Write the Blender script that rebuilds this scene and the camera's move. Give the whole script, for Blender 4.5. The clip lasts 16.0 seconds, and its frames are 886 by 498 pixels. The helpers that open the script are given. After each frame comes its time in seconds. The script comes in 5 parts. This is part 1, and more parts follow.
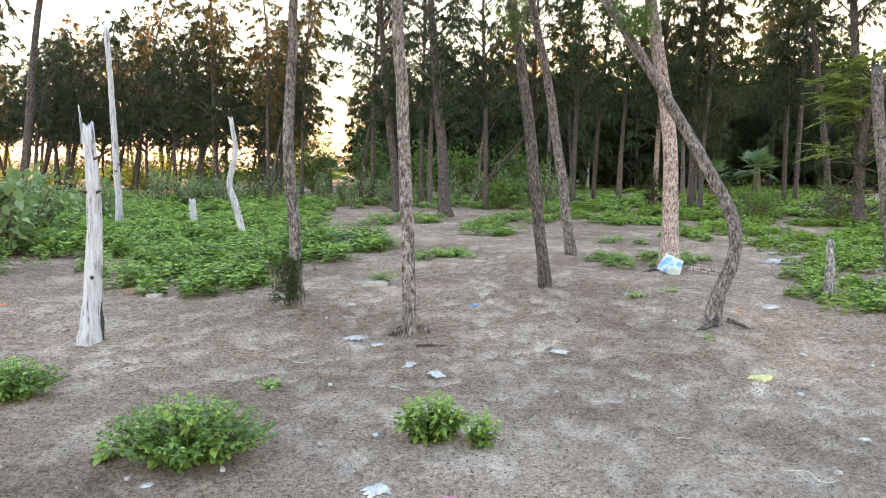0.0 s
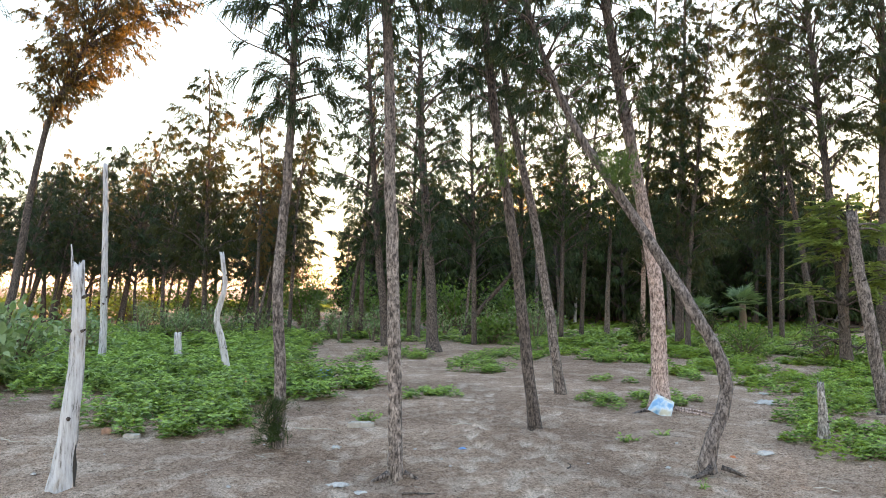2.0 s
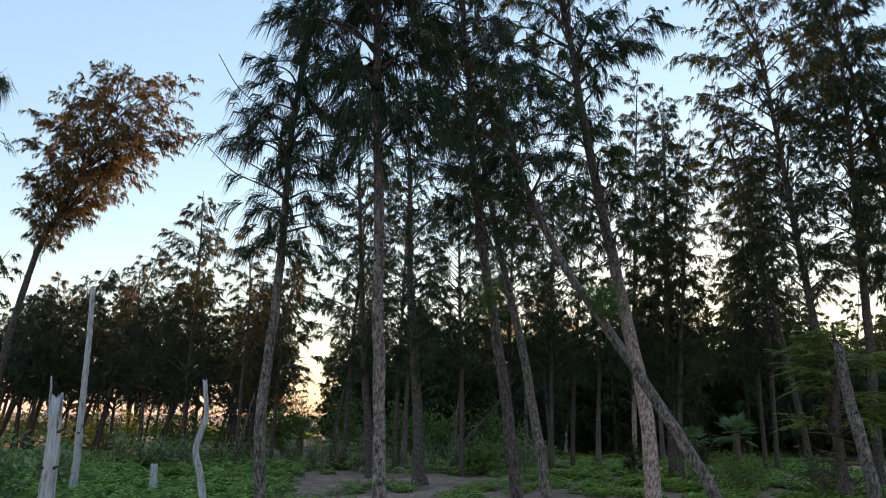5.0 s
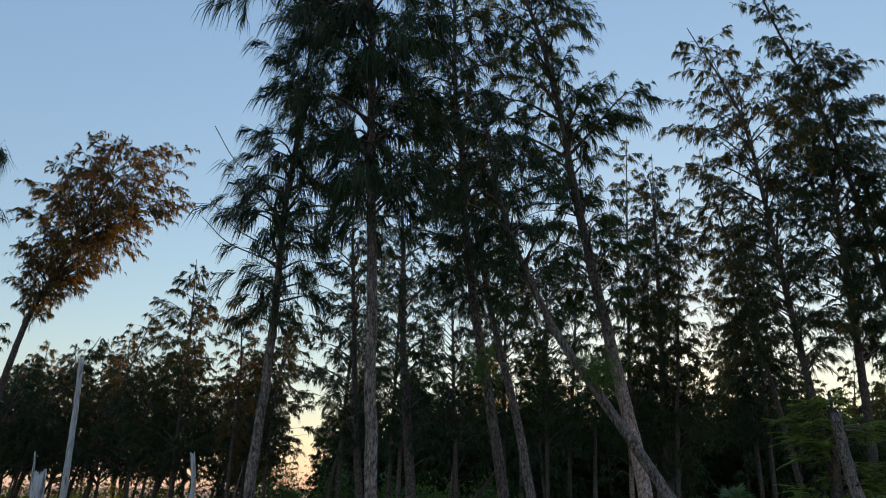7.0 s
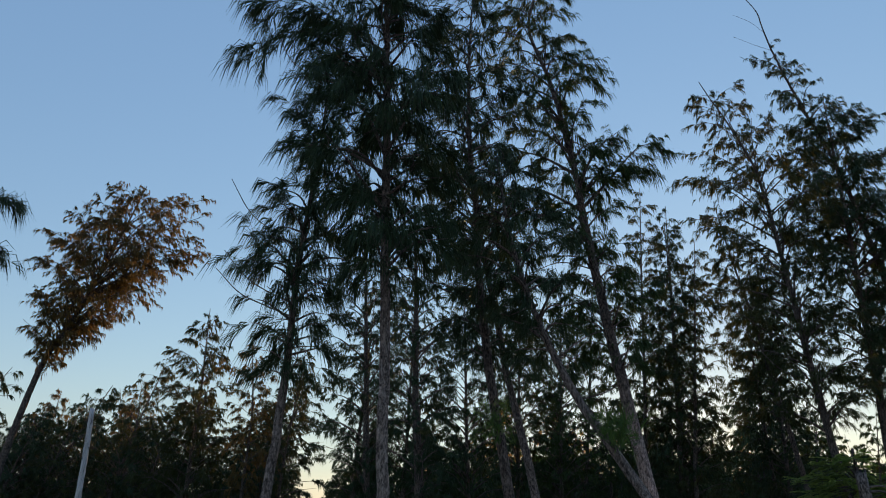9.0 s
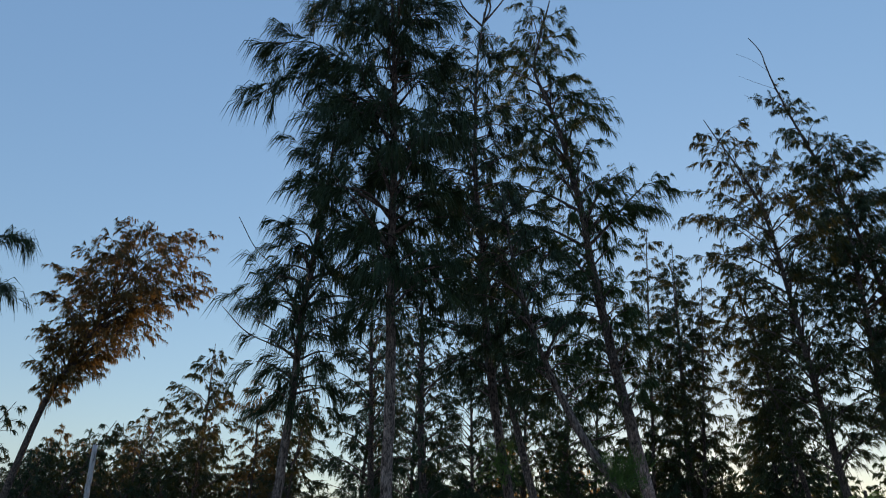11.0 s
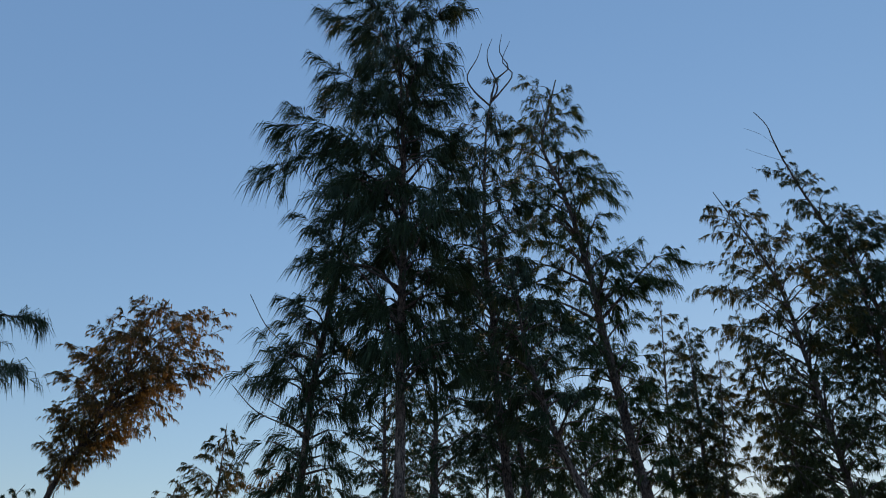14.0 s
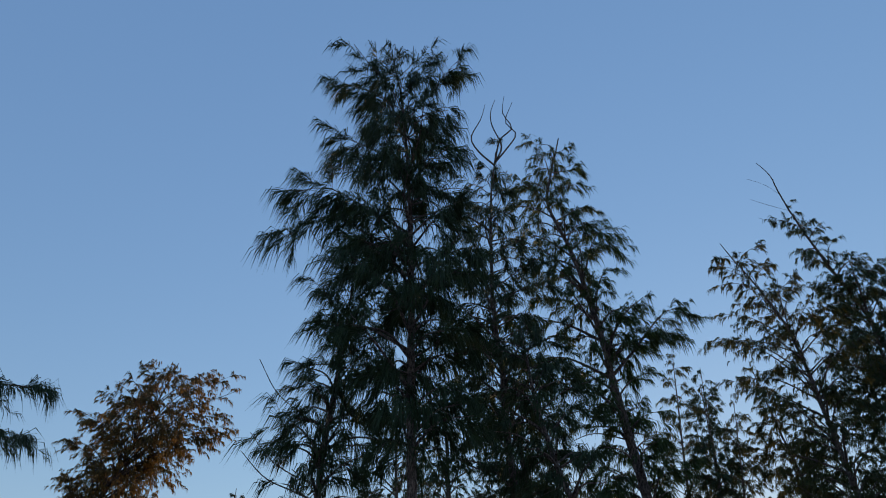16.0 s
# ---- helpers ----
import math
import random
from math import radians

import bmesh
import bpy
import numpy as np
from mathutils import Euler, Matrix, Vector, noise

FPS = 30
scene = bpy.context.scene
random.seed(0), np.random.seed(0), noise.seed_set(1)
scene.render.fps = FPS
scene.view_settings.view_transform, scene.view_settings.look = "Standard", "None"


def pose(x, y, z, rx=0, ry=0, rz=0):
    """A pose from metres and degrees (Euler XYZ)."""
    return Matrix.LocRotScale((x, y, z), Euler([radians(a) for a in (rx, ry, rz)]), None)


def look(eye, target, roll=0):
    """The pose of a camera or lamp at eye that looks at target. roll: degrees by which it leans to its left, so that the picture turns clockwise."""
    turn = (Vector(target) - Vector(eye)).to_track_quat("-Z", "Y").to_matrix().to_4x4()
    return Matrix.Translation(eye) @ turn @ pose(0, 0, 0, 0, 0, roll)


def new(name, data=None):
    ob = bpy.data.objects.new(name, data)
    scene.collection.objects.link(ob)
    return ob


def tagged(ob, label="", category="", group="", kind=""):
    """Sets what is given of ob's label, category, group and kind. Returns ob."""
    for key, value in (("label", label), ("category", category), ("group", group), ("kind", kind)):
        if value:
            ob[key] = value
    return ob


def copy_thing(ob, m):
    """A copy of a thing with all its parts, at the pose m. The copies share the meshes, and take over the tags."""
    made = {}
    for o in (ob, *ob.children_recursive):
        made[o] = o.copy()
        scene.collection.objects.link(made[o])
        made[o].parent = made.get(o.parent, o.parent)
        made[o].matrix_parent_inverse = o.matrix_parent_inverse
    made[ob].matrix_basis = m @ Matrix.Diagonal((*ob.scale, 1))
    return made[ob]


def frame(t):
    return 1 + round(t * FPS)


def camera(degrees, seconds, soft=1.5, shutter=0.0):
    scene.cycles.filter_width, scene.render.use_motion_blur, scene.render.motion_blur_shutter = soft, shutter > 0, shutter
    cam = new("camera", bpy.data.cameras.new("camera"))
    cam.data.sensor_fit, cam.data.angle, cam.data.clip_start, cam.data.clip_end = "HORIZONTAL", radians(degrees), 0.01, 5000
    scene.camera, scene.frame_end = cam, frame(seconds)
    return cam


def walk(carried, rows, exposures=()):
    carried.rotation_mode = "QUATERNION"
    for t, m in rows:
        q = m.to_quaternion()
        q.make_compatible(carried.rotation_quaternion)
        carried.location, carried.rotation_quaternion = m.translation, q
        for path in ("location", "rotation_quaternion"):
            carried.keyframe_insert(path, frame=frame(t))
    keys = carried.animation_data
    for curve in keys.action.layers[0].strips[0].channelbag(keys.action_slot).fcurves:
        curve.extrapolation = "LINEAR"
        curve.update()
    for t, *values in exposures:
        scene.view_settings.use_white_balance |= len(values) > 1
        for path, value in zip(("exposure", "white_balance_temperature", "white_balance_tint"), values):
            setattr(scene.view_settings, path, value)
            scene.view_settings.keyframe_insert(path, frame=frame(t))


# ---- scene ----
# Camera and walk: a hand-held camera that tilts up from the sand to the tree tops
cam = camera(61.87, 16.0, soft=1.0)
walk(cam, [
    (0.0, pose(0.000, 0.000, 1.500, 83.11, -0.00, 0.00)),
    (0.5, pose(-0.007, 0.004, 1.517, 85.10, 0.02, 0.13)),
    (1.0, pose(-0.006, 0.001, 1.540, 87.89, -0.18, -0.22)),
    (1.5, pose(-0.004, 0.001, 1.559, 90.88, -0.41, -0.68)),
    (2.0, pose(-0.002, -0.002, 1.578, 93.31, -0.56, -0.89)),
    (2.5, pose(0.000, 0.010, 1.593, 95.08, -0.66, -0.91)),
    (3.0, pose(-0.007, -0.001, 1.603, 96.63, -0.76, -0.99)),
    (3.5, pose(-0.004, -0.007, 1.612, 98.28, -0.83, -1.13)),
    (4.0, pose(-0.001, -0.020, 1.621, 99.89, -0.87, -1.33)),
    (6.5, pose(-0.004, -0.033, 1.672, 106.90, -0.50, -2.35)),
    (7.0, pose(-0.001, -0.039, 1.672, 108.09, -0.51, -2.33)),
    (7.5, pose(-0.000, -0.041, 1.686, 109.20, -0.61, -2.15)),
    (8.0, pose(-0.011, -0.037, 1.687, 110.23, -0.84, -1.95)),
    (8.5, pose(-0.012, -0.033, 1.696, 111.13, -0.95, -1.72)),
    (9.0, pose(-0.007, -0.023, 1.711, 111.94, -1.13, -1.47)),
    (11.5, pose(-0.007, -0.045, 1.753, 115.36, -1.49, -1.07)),
    (12.0, pose(-0.004, -0.041, 1.745, 116.23, -1.38, -0.90)),
    (12.5, pose(0.005, -0.061, 1.746, 117.21, -1.41, -0.58)),
    (13.0, pose(0.012, -0.071, 1.747, 118.35, -1.38, -0.35)),
    (13.5, pose(0.030, -0.064, 1.742, 119.54, -1.57, -0.15)),
    (14.0, pose(0.042, -0.066, 1.751, 120.35, -1.40, 0.17)),
    (14.5, pose(0.028, -0.074, 1.753, 121.22, -1.23, 0.35)),
    (15.0, pose(0.018, -0.088, 1.748, 122.33, -1.00, 0.65)),
    (15.5, pose(0.029, -0.099, 1.752, 123.55, -0.91, 0.96)),
    (16.0, pose(0.049, -0.129, 1.776, 124.63, -0.65, 1.40)),
], exposures=[(0.0, 4.1, 10600, 22), (2.0, 3.72, 10400, 22), (3.0, 3.42, 9900, 20), (4.0, 2.75, 8800, 18), (6.5, 1.65, 8000, 14), (8.0, 1.42, 7400, 12), (12.0, 1.32, 6900, 12), (16.0, 1.16, 6600, 13)])

# World, sun
SUN_AZ, SUN_EL = 20.5, 7.0          # degrees, clockwise from +y; above the horizon
world = bpy.data.worlds.new("sky")
scene.world = world
world.use_nodes = True
wn = world.node_tree
sky = wn.nodes.new("ShaderNodeTexSky")
sky.sky_type = "NISHITA"
sky.sun_disc = False
sky.sun_elevation = radians(SUN_EL)
sky.sun_rotation = radians(SUN_AZ)
sky.air_density, sky.dust_density, sky.ozone_density = 1.5, 0.1, 2.2
sky_fill = wn.nodes.new("ShaderNodeMix")            # constant blue fill added over the whole dome to lift the ground
sky_fill.data_type, sky_fill.blend_type = "RGBA", "ADD"
sky_fill.inputs["Factor"].default_value = 1.0
sky_fill.inputs["B"].default_value = (0.62, 1.4, 3.0, 1)
wn.nodes["Background"].inputs["Strength"].default_value = 0.052
wn.links.new(sky.outputs["Color"], sky_fill.inputs["A"])
wn.links.new(sky_fill.outputs["Result"], wn.nodes["Background"].inputs["Color"])

sun_data = bpy.data.lights.new("sun", "SUN")
sun_data.energy, sun_data.angle, sun_data.color = 2.1, radians(0.6), (1.0, 0.66, 0.36)
sun = new("sun", sun_data)
sd = Vector((math.sin(radians(SUN_AZ)) * math.cos(radians(SUN_EL)), math.cos(radians(SUN_AZ)) * math.cos(radians(SUN_EL)), math.sin(radians(SUN_EL))))
sun.matrix_world = look(sd * 80, (0, 0, 0))

rng = np.random.default_rng(11)


# Materials
def material(name, build):
    mat = bpy.data.materials.new(name)
    mat.use_nodes = True
    nt = mat.node_tree
    bsdf = nt.nodes["Principled BSDF"]
    build(nt, bsdf)
    return mat


def node(nt, kind, **inputs):
    n = nt.nodes.new(kind)
    for key, value in inputs.items():
        n.inputs[key.replace("_", " ")].default_value = value
    return n


def ramp(nt, source, stops):
    n = nt.nodes.new("ShaderNodeValToRGB")
    els = n.color_ramp.elements
    while len(els) < len(stops):
        els.new(0.5)
    for e, (p, c) in zip(els, stops):
        e.position, e.color = p, (*c, 1)
    nt.links.new(source, n.inputs["Fac"])
    return n.outputs["Color"]


def mix(nt, fac, a, b, kind="MIX"):
    n = nt.nodes.new("ShaderNodeMix")
    n.data_type, n.blend_type = "RGBA", kind
    for value, socket in ((fac, n.inputs["Factor"]), (a, n.inputs["A"]), (b, n.inputs["B"])):
        if isinstance(value, (int, float)):
            socket.default_value = value
        elif isinstance(value, tuple):
            socket.default_value = (*value, 1)
        else:
            nt.links.new(value, socket)
    return n.outputs["Result"]


def coords(nt, scale=(1, 1, 1), which="Object"):
    tc = nt.nodes.new("ShaderNodeTexCoord")
    mp = nt.nodes.new("ShaderNodeMapping")
    mp.inputs["Scale"].default_value = scale
    nt.links.new(tc.outputs[which], mp.inputs["Vector"])
    return mp.outputs["Vector"]


def noise_tex(nt, vec, scale, detail=6.0, rough=0.6):
    n = node(nt, "ShaderNodeTexNoise", Scale=scale, Detail=detail, Roughness=rough)
    nt.links.new(vec, n.inputs["Vector"])
    return n.outputs["Fac"]


def bump(nt, bsdf, height, strength, distance):
    n = node(nt, "ShaderNodeBump", Strength=strength, Distance=distance)
    nt.links.new(height, n.inputs["Height"])
    nt.links.new(n.outputs["Normal"], bsdf.inputs["Normal"])


def bark_material(name, dark, mid, pale, patch=0.5, upper=None):
    def build(nt, b):
        long_v = coords(nt, (1, 1, 0.5))
        even_v = coords(nt)
        fissure = noise_tex(nt, long_v, 26, 6, 0.75)
        fine = noise_tex(nt, coords(nt, (1, 1, 0.38)), 52, 5, 0.75)
        plate = noise_tex(nt, even_v, 9, 6, 0.72)
        ring = noise_tex(nt, coords(nt, (0.5, 0.5, 5)), 6, 5, 0.7)
        col = ramp(nt, fissure, [(0.36, dark), (0.47, mid), (0.66, pale)])
        spots = ramp(nt, plate, [(patch + 0.02, (0, 0, 0)), (patch + 0.1, (1, 1, 1))])
        col = mix(nt, spots, col, mix(nt, 0.7, col, pale))
        # Blends to the darker upper colours with height, edge broken by plate noise
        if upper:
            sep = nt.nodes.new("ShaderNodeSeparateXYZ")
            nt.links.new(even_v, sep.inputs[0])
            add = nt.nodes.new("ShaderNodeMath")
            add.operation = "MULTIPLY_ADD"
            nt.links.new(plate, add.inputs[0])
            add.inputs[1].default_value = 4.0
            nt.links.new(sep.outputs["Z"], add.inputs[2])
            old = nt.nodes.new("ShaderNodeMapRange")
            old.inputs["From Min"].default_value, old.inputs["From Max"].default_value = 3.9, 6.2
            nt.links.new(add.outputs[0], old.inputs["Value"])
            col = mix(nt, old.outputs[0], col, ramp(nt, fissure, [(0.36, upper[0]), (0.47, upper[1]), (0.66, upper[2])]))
        col = mix(nt, 0.22, col, ramp(nt, ring, [(0.4, (0.62, 0.58, 0.56)), (0.55, (1.1, 1.08, 1.06))]), "MULTIPLY")
        col = mix(nt, 0.8, col, ramp(nt, fine, [(0.42, (0.26, 0.24, 0.23)), (0.48, (0.9, 0.9, 0.9)), (0.58, (1.75, 1.72, 1.68))]), "MULTIPLY")
        nt.links.new(col, b.inputs["Base Color"])
        b.inputs["Roughness"].default_value = 0.92
        b.inputs["Specular IOR Level"].default_value = 0.2
        bump(nt, b, mix(nt, 0.4, fissure, fine), 1.0, 0.025)
    return material(name, build)


def leaf_material(name, colors, through_col, amount=0.4, rough=0.55, spec=0.3, fine=False):
    def build(nt, b):
        geo = nt.nodes.new("ShaderNodeNewGeometry")
        info = nt.nodes.new("ShaderNodeObjectInfo")
        add = nt.nodes.new("ShaderNodeMath")
        add.operation = "ADD"
        nt.links.new(geo.outputs["Random Per Island"], add.inputs[0])
        nt.links.new(info.outputs["Random"], add.inputs[1])
        fr = nt.nodes.new("ShaderNodeMath")
        fr.operation = "FRACT"
        nt.links.new(add.outputs[0], fr.inputs[0])
        n = len(colors) - 1
        col = ramp(nt, fr.outputs[0], [(i / n, c) for i, c in enumerate(colors)])
        big = noise_tex(nt, coords(nt), 0.9, 3, 0.5)
        col = mix(nt, 0.55, col, ramp(nt, big, [(0.3, (0.6, 0.62, 0.6)), (0.7, (1.35, 1.3, 1.2))]), "MULTIPLY")
        if not fine:
            vein = noise_tex(nt, coords(nt), 60, 3, 0.6)
            col = mix(nt, 0.35, col, ramp(nt, vein, [(0.35, (0.7, 0.72, 0.7)), (0.65, (1.2, 1.2, 1.1))]), "MULTIPLY")
        nt.links.new(col, b.inputs["Base Color"])
        b.inputs["Roughness"].default_value = rough
        b.inputs["Specular IOR Level"].default_value = spec
        tr = nt.nodes.new("ShaderNodeBsdfTranslucent")
        tr.inputs["Color"].default_value = (*through_col, 1)
        ms = nt.nodes.new("ShaderNodeMixShader")
        ms.inputs["Fac"].default_value = amount
        out = nt.nodes["Material Output"]
        nt.links.new(b.outputs["BSDF"], ms.inputs[1])
        nt.links.new(tr.outputs["BSDF"], ms.inputs[2])
        nt.links.new(ms.outputs["Shader"], out.inputs["Surface"])
    return material(name, build)


def plain_material(name, color, rough=0.6, var=0.25, scale=8.0, spec=0.4, bumps=0.0):
    def build(nt, b):
        f = noise_tex(nt, coords(nt), scale, 6, 0.65)
        lo = tuple(c * (1 - var) for c in color)
        hi = tuple(min(1, c * (1 + var)) for c in color)
        nt.links.new(ramp(nt, f, [(0.3, lo), (0.7, hi)]), b.inputs["Base Color"])
        b.inputs["Roughness"].default_value = rough
        b.inputs["Specular IOR Level"].default_value = spec
        if bumps:
            bump(nt, b, f, bumps, 0.01)
    return material(name, build)


def sand_build(nt, b):
    v = coords(nt)
    grain = noise_tex(nt, v, 85, 5, 0.8)
    clod = noise_tex(nt, v, 38, 5, 0.75)
    lumps = noise_tex(nt, v, 10, 7, 0.75)
    blotch = noise_tex(nt, v, 2.2, 6, 0.66)
    wide = noise_tex(nt, v, 0.45, 4, 0.55)
    col = ramp(nt, clod, [(0.38, (0.175, 0.108, 0.08)), (0.48, (0.36, 0.242, 0.182)), (0.62, (0.49, 0.352, 0.275))])
    col = mix(nt, 0.85, col, ramp(nt, lumps, [(0.4, (0.66, 0.63, 0.61)), (0.48, (0.98, 0.97, 0.96)), (0.6, (1.18, 1.18, 1.18))]), "MULTIPLY")
    dry = ramp(nt, blotch, [(0.53, (0, 0, 0)), (0.58, (1, 1, 1))])
    att = nt.nodes.new("ShaderNodeAttribute")
    att.attribute_name = "dry"
    dry2 = mix(nt, 1.0, mix(nt, 0.3, (0.0, 0.0, 0.0), dry), att.outputs["Color"], "ADD")
    fac = nt.nodes.new("ShaderNodeRGBToBW")
    nt.links.new(dry2, fac.inputs[0])
    col = mix(nt, fac.outputs[0], col, ramp(nt, clod, [(0.38, (0.6, 0.475, 0.39)), (0.6, (0.86, 0.72, 0.61))]))
    damp = ramp(nt, wide, [(0.4, (0.72, 0.66, 0.63)), (0.6, (1.15, 1.12, 1.1))])
    col = mix(nt, 0.9, col, damp, "MULTIPLY")
    specks = ramp(nt, grain, [(0.38, (0.3, 0.26, 0.24)), (0.45, (0.92, 0.91, 0.9)), (0.6, (1.4, 1.4, 1.4))])
    col = mix(nt, 0.8, col, specks, "MULTIPLY")
    nt.links.new(col, b.inputs["Base Color"])
    b.inputs["Roughness"].default_value = 0.95
    b.inputs["Specular IOR Level"].default_value = 0.15
    h = mix(nt, 0.35, mix(nt, 0.5, lumps, clod), grain)
    bump(nt, b, h, 1.0, 0.07)


sand = material("sand", sand_build)
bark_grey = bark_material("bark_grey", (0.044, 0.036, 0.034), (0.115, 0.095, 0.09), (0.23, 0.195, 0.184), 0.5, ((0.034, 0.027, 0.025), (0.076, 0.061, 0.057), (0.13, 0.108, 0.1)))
bark_dark = bark_material("bark_dark", (0.032, 0.025, 0.023), (0.072, 0.058, 0.054), (0.12, 0.098, 0.09))
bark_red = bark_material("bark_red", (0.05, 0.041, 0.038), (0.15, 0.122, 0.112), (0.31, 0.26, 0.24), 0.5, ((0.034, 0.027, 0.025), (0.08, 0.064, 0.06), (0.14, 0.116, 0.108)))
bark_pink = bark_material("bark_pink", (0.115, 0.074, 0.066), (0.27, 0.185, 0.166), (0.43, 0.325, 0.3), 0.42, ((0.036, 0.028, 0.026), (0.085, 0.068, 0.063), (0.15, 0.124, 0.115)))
bark_black = plain_material("bark_black", (0.035, 0.03, 0.027), 0.95, 0.4, 14)


def dead_build(nt, b):
    v = coords(nt, (1, 1, 0.1))
    streak = noise_tex(nt, v, 42, 6, 0.68)
    stain = noise_tex(nt, coords(nt, (1, 1, 0.45)), 5, 6, 0.7)
    col = ramp(nt, streak, [(0.37, (0.12, 0.11, 0.11)), (0.44, (0.36, 0.355, 0.365)), (0.6, (0.5, 0.5, 0.52))])
    col = mix(nt, ramp(nt, stain, [(0.56, (0, 0, 0)), (0.72, (0.9, 0.9, 0.9))]), col, (0.3, 0.23, 0.18))
    nt.links.new(col, b.inputs["Base Color"])
    b.inputs["Roughness"].default_value = 0.85
    b.inputs["Specular IOR Level"].default_value = 0.2
    bump(nt, b, streak, 0.8, 0.008)


dead_wood = material("dead_wood", dead_build)
dead_grey = bark_material("dead_grey", (0.08, 0.072, 0.068), (0.21, 0.19, 0.18), (0.36, 0.33, 0.315))
needles_green = leaf_material("needles_green", [(0.014, 0.032, 0.012), (0.03, 0.058, 0.02), (0.042, 0.072, 0.026)], (0.09, 0.1, 0.02), 0.2, 0.6, 0.15, True)
needles_dark = leaf_material("needles_dark", [(0.013, 0.028, 0.015), (0.026, 0.05, 0.026), (0.04, 0.064, 0.032)], (0.06, 0.075, 0.018), 0.15, 0.6, 0.15, True)
# Brownish needles, with the warmth of the low sun put into the colour
needles_sun_brown = leaf_material("needles_sun_brown", [(0.045, 0.04, 0.017), (0.085, 0.066, 0.024), (0.125, 0.086, 0.032)], (0.26, 0.16, 0.055), 0.28, 0.6, 0.15, True)
# Lighter green for the woods behind; distance haze is put into the colour
needles_wood_haze = leaf_material("needles_wood_haze", [(0.03, 0.052, 0.026), (0.052, 0.08, 0.038), (0.075, 0.105, 0.05)], (0.1, 0.12, 0.035), 0.2, 0.6, 0.15, True)
needles_olive = leaf_material("needles_olive", [(0.016, 0.03, 0.013), (0.034, 0.048, 0.019), (0.05, 0.058, 0.022)], (0.11, 0.1, 0.03), 0.22, 0.6, 0.15, True)
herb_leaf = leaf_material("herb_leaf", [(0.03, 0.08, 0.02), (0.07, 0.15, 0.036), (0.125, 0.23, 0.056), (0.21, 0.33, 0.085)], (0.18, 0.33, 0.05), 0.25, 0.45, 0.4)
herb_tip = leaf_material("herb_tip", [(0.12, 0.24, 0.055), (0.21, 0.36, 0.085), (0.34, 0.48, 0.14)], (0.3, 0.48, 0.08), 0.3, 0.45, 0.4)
herb_yellow = leaf_material("herb_yellow", [(0.08, 0.18, 0.035), (0.16, 0.28, 0.05), (0.26, 0.34, 0.07)], (0.32, 0.46, 0.07), 0.35, 0.5, 0.3)
milkweed_leaf = leaf_material("milkweed_leaf", [(0.07, 0.145, 0.06), (0.15, 0.25, 0.12), (0.28, 0.37, 0.22)], (0.2, 0.33, 0.1), 0.25, 0.5, 0.35)
needles_fresh = leaf_material("needles_fresh", [(0.03, 0.07, 0.02), (0.055, 0.11, 0.03), (0.08, 0.14, 0.04)], (0.12, 0.2, 0.04), 0.3, 0.6, 0.2, True)
# Golden backlight glow painted into the see-through colour, for far trees towards the sun
needles_sun_glow = leaf_material("needles_sun_glow", [(0.06, 0.05, 0.02), (0.11, 0.08, 0.028), (0.15, 0.1, 0.03)], (0.62, 0.36, 0.09), 0.55, 0.6, 0.15, True)
bush_leaf = leaf_material("bush_leaf", [(0.035, 0.085, 0.024), (0.075, 0.15, 0.04), (0.13, 0.23, 0.06)], (0.14, 0.28, 0.04), 0.3, 0.5, 0.3)
acacia_leaf = leaf_material("acacia_leaf", [(0.1, 0.15, 0.04), (0.18, 0.25, 0.065), (0.28, 0.35, 0.1)], (0.3, 0.38, 0.07), 0.35, 0.5, 0.3)
palm_leaf = leaf_material("palm_leaf", [(0.06, 0.13, 0.05), (0.11, 0.2, 0.08), (0.17, 0.26, 0.12)], (0.2, 0.35, 0.1), 0.25, 0.42, 0.5)
stem_green = plain_material("stem_green", (0.14, 0.2, 0.06), 0.6, 0.3, 20)
twig_brown = plain_material("twig_brown", (0.16, 0.12, 0.09), 0.9, 0.35, 30)
twig_pale = plain_material("twig_pale", (0.42, 0.36, 0.3), 0.85, 0.3, 30)
litter_white = plain_material("litter_white", (0.42, 0.4, 0.38), 0.45, 0.35, 60)
litter_blue = plain_material("litter_blue", (0.12, 0.33, 0.62), 0.35, 0.2, 18)
litter_yellow = plain_material("litter_yellow", (0.55, 0.46, 0.2), 0.7, 0.25, 22)
litter_orange = plain_material("litter_orange", (0.7, 0.18, 0.06), 0.5, 0.2, 22)
litter_pink = plain_material("litter_pink", (0.68, 0.2, 0.3), 0.6, 0.25, 40)
stone_grey = plain_material("stone_grey", (0.36, 0.33, 0.3), 0.9, 0.3, 24, 0.2, 0.6)
brick_red = plain_material("brick_red", (0.34, 0.2, 0.15), 0.92, 0.3, 20, 0.2, 0.7)


def bag_build(nt, b):
    f = noise_tex(nt, coords(nt), 7, 3, 0.5)
    wave = noise_tex(nt, coords(nt, (1, 0.4, 1)), 12, 4, 0.6)
    col = ramp(nt, f, [(0.4, (0.1, 0.3, 0.5)), (0.48, (0.26, 0.45, 0.6)), (0.54, (0.5, 0.56, 0.6)), (0.62, (0.42, 0.42, 0.36))])
    nt.links.new(col, b.inputs["Base Color"])
    b.inputs["Roughness"].default_value = 0.32
    bump(nt, b, wave, 0.6, 0.02)


bag_foil = material("bag_foil", bag_build)


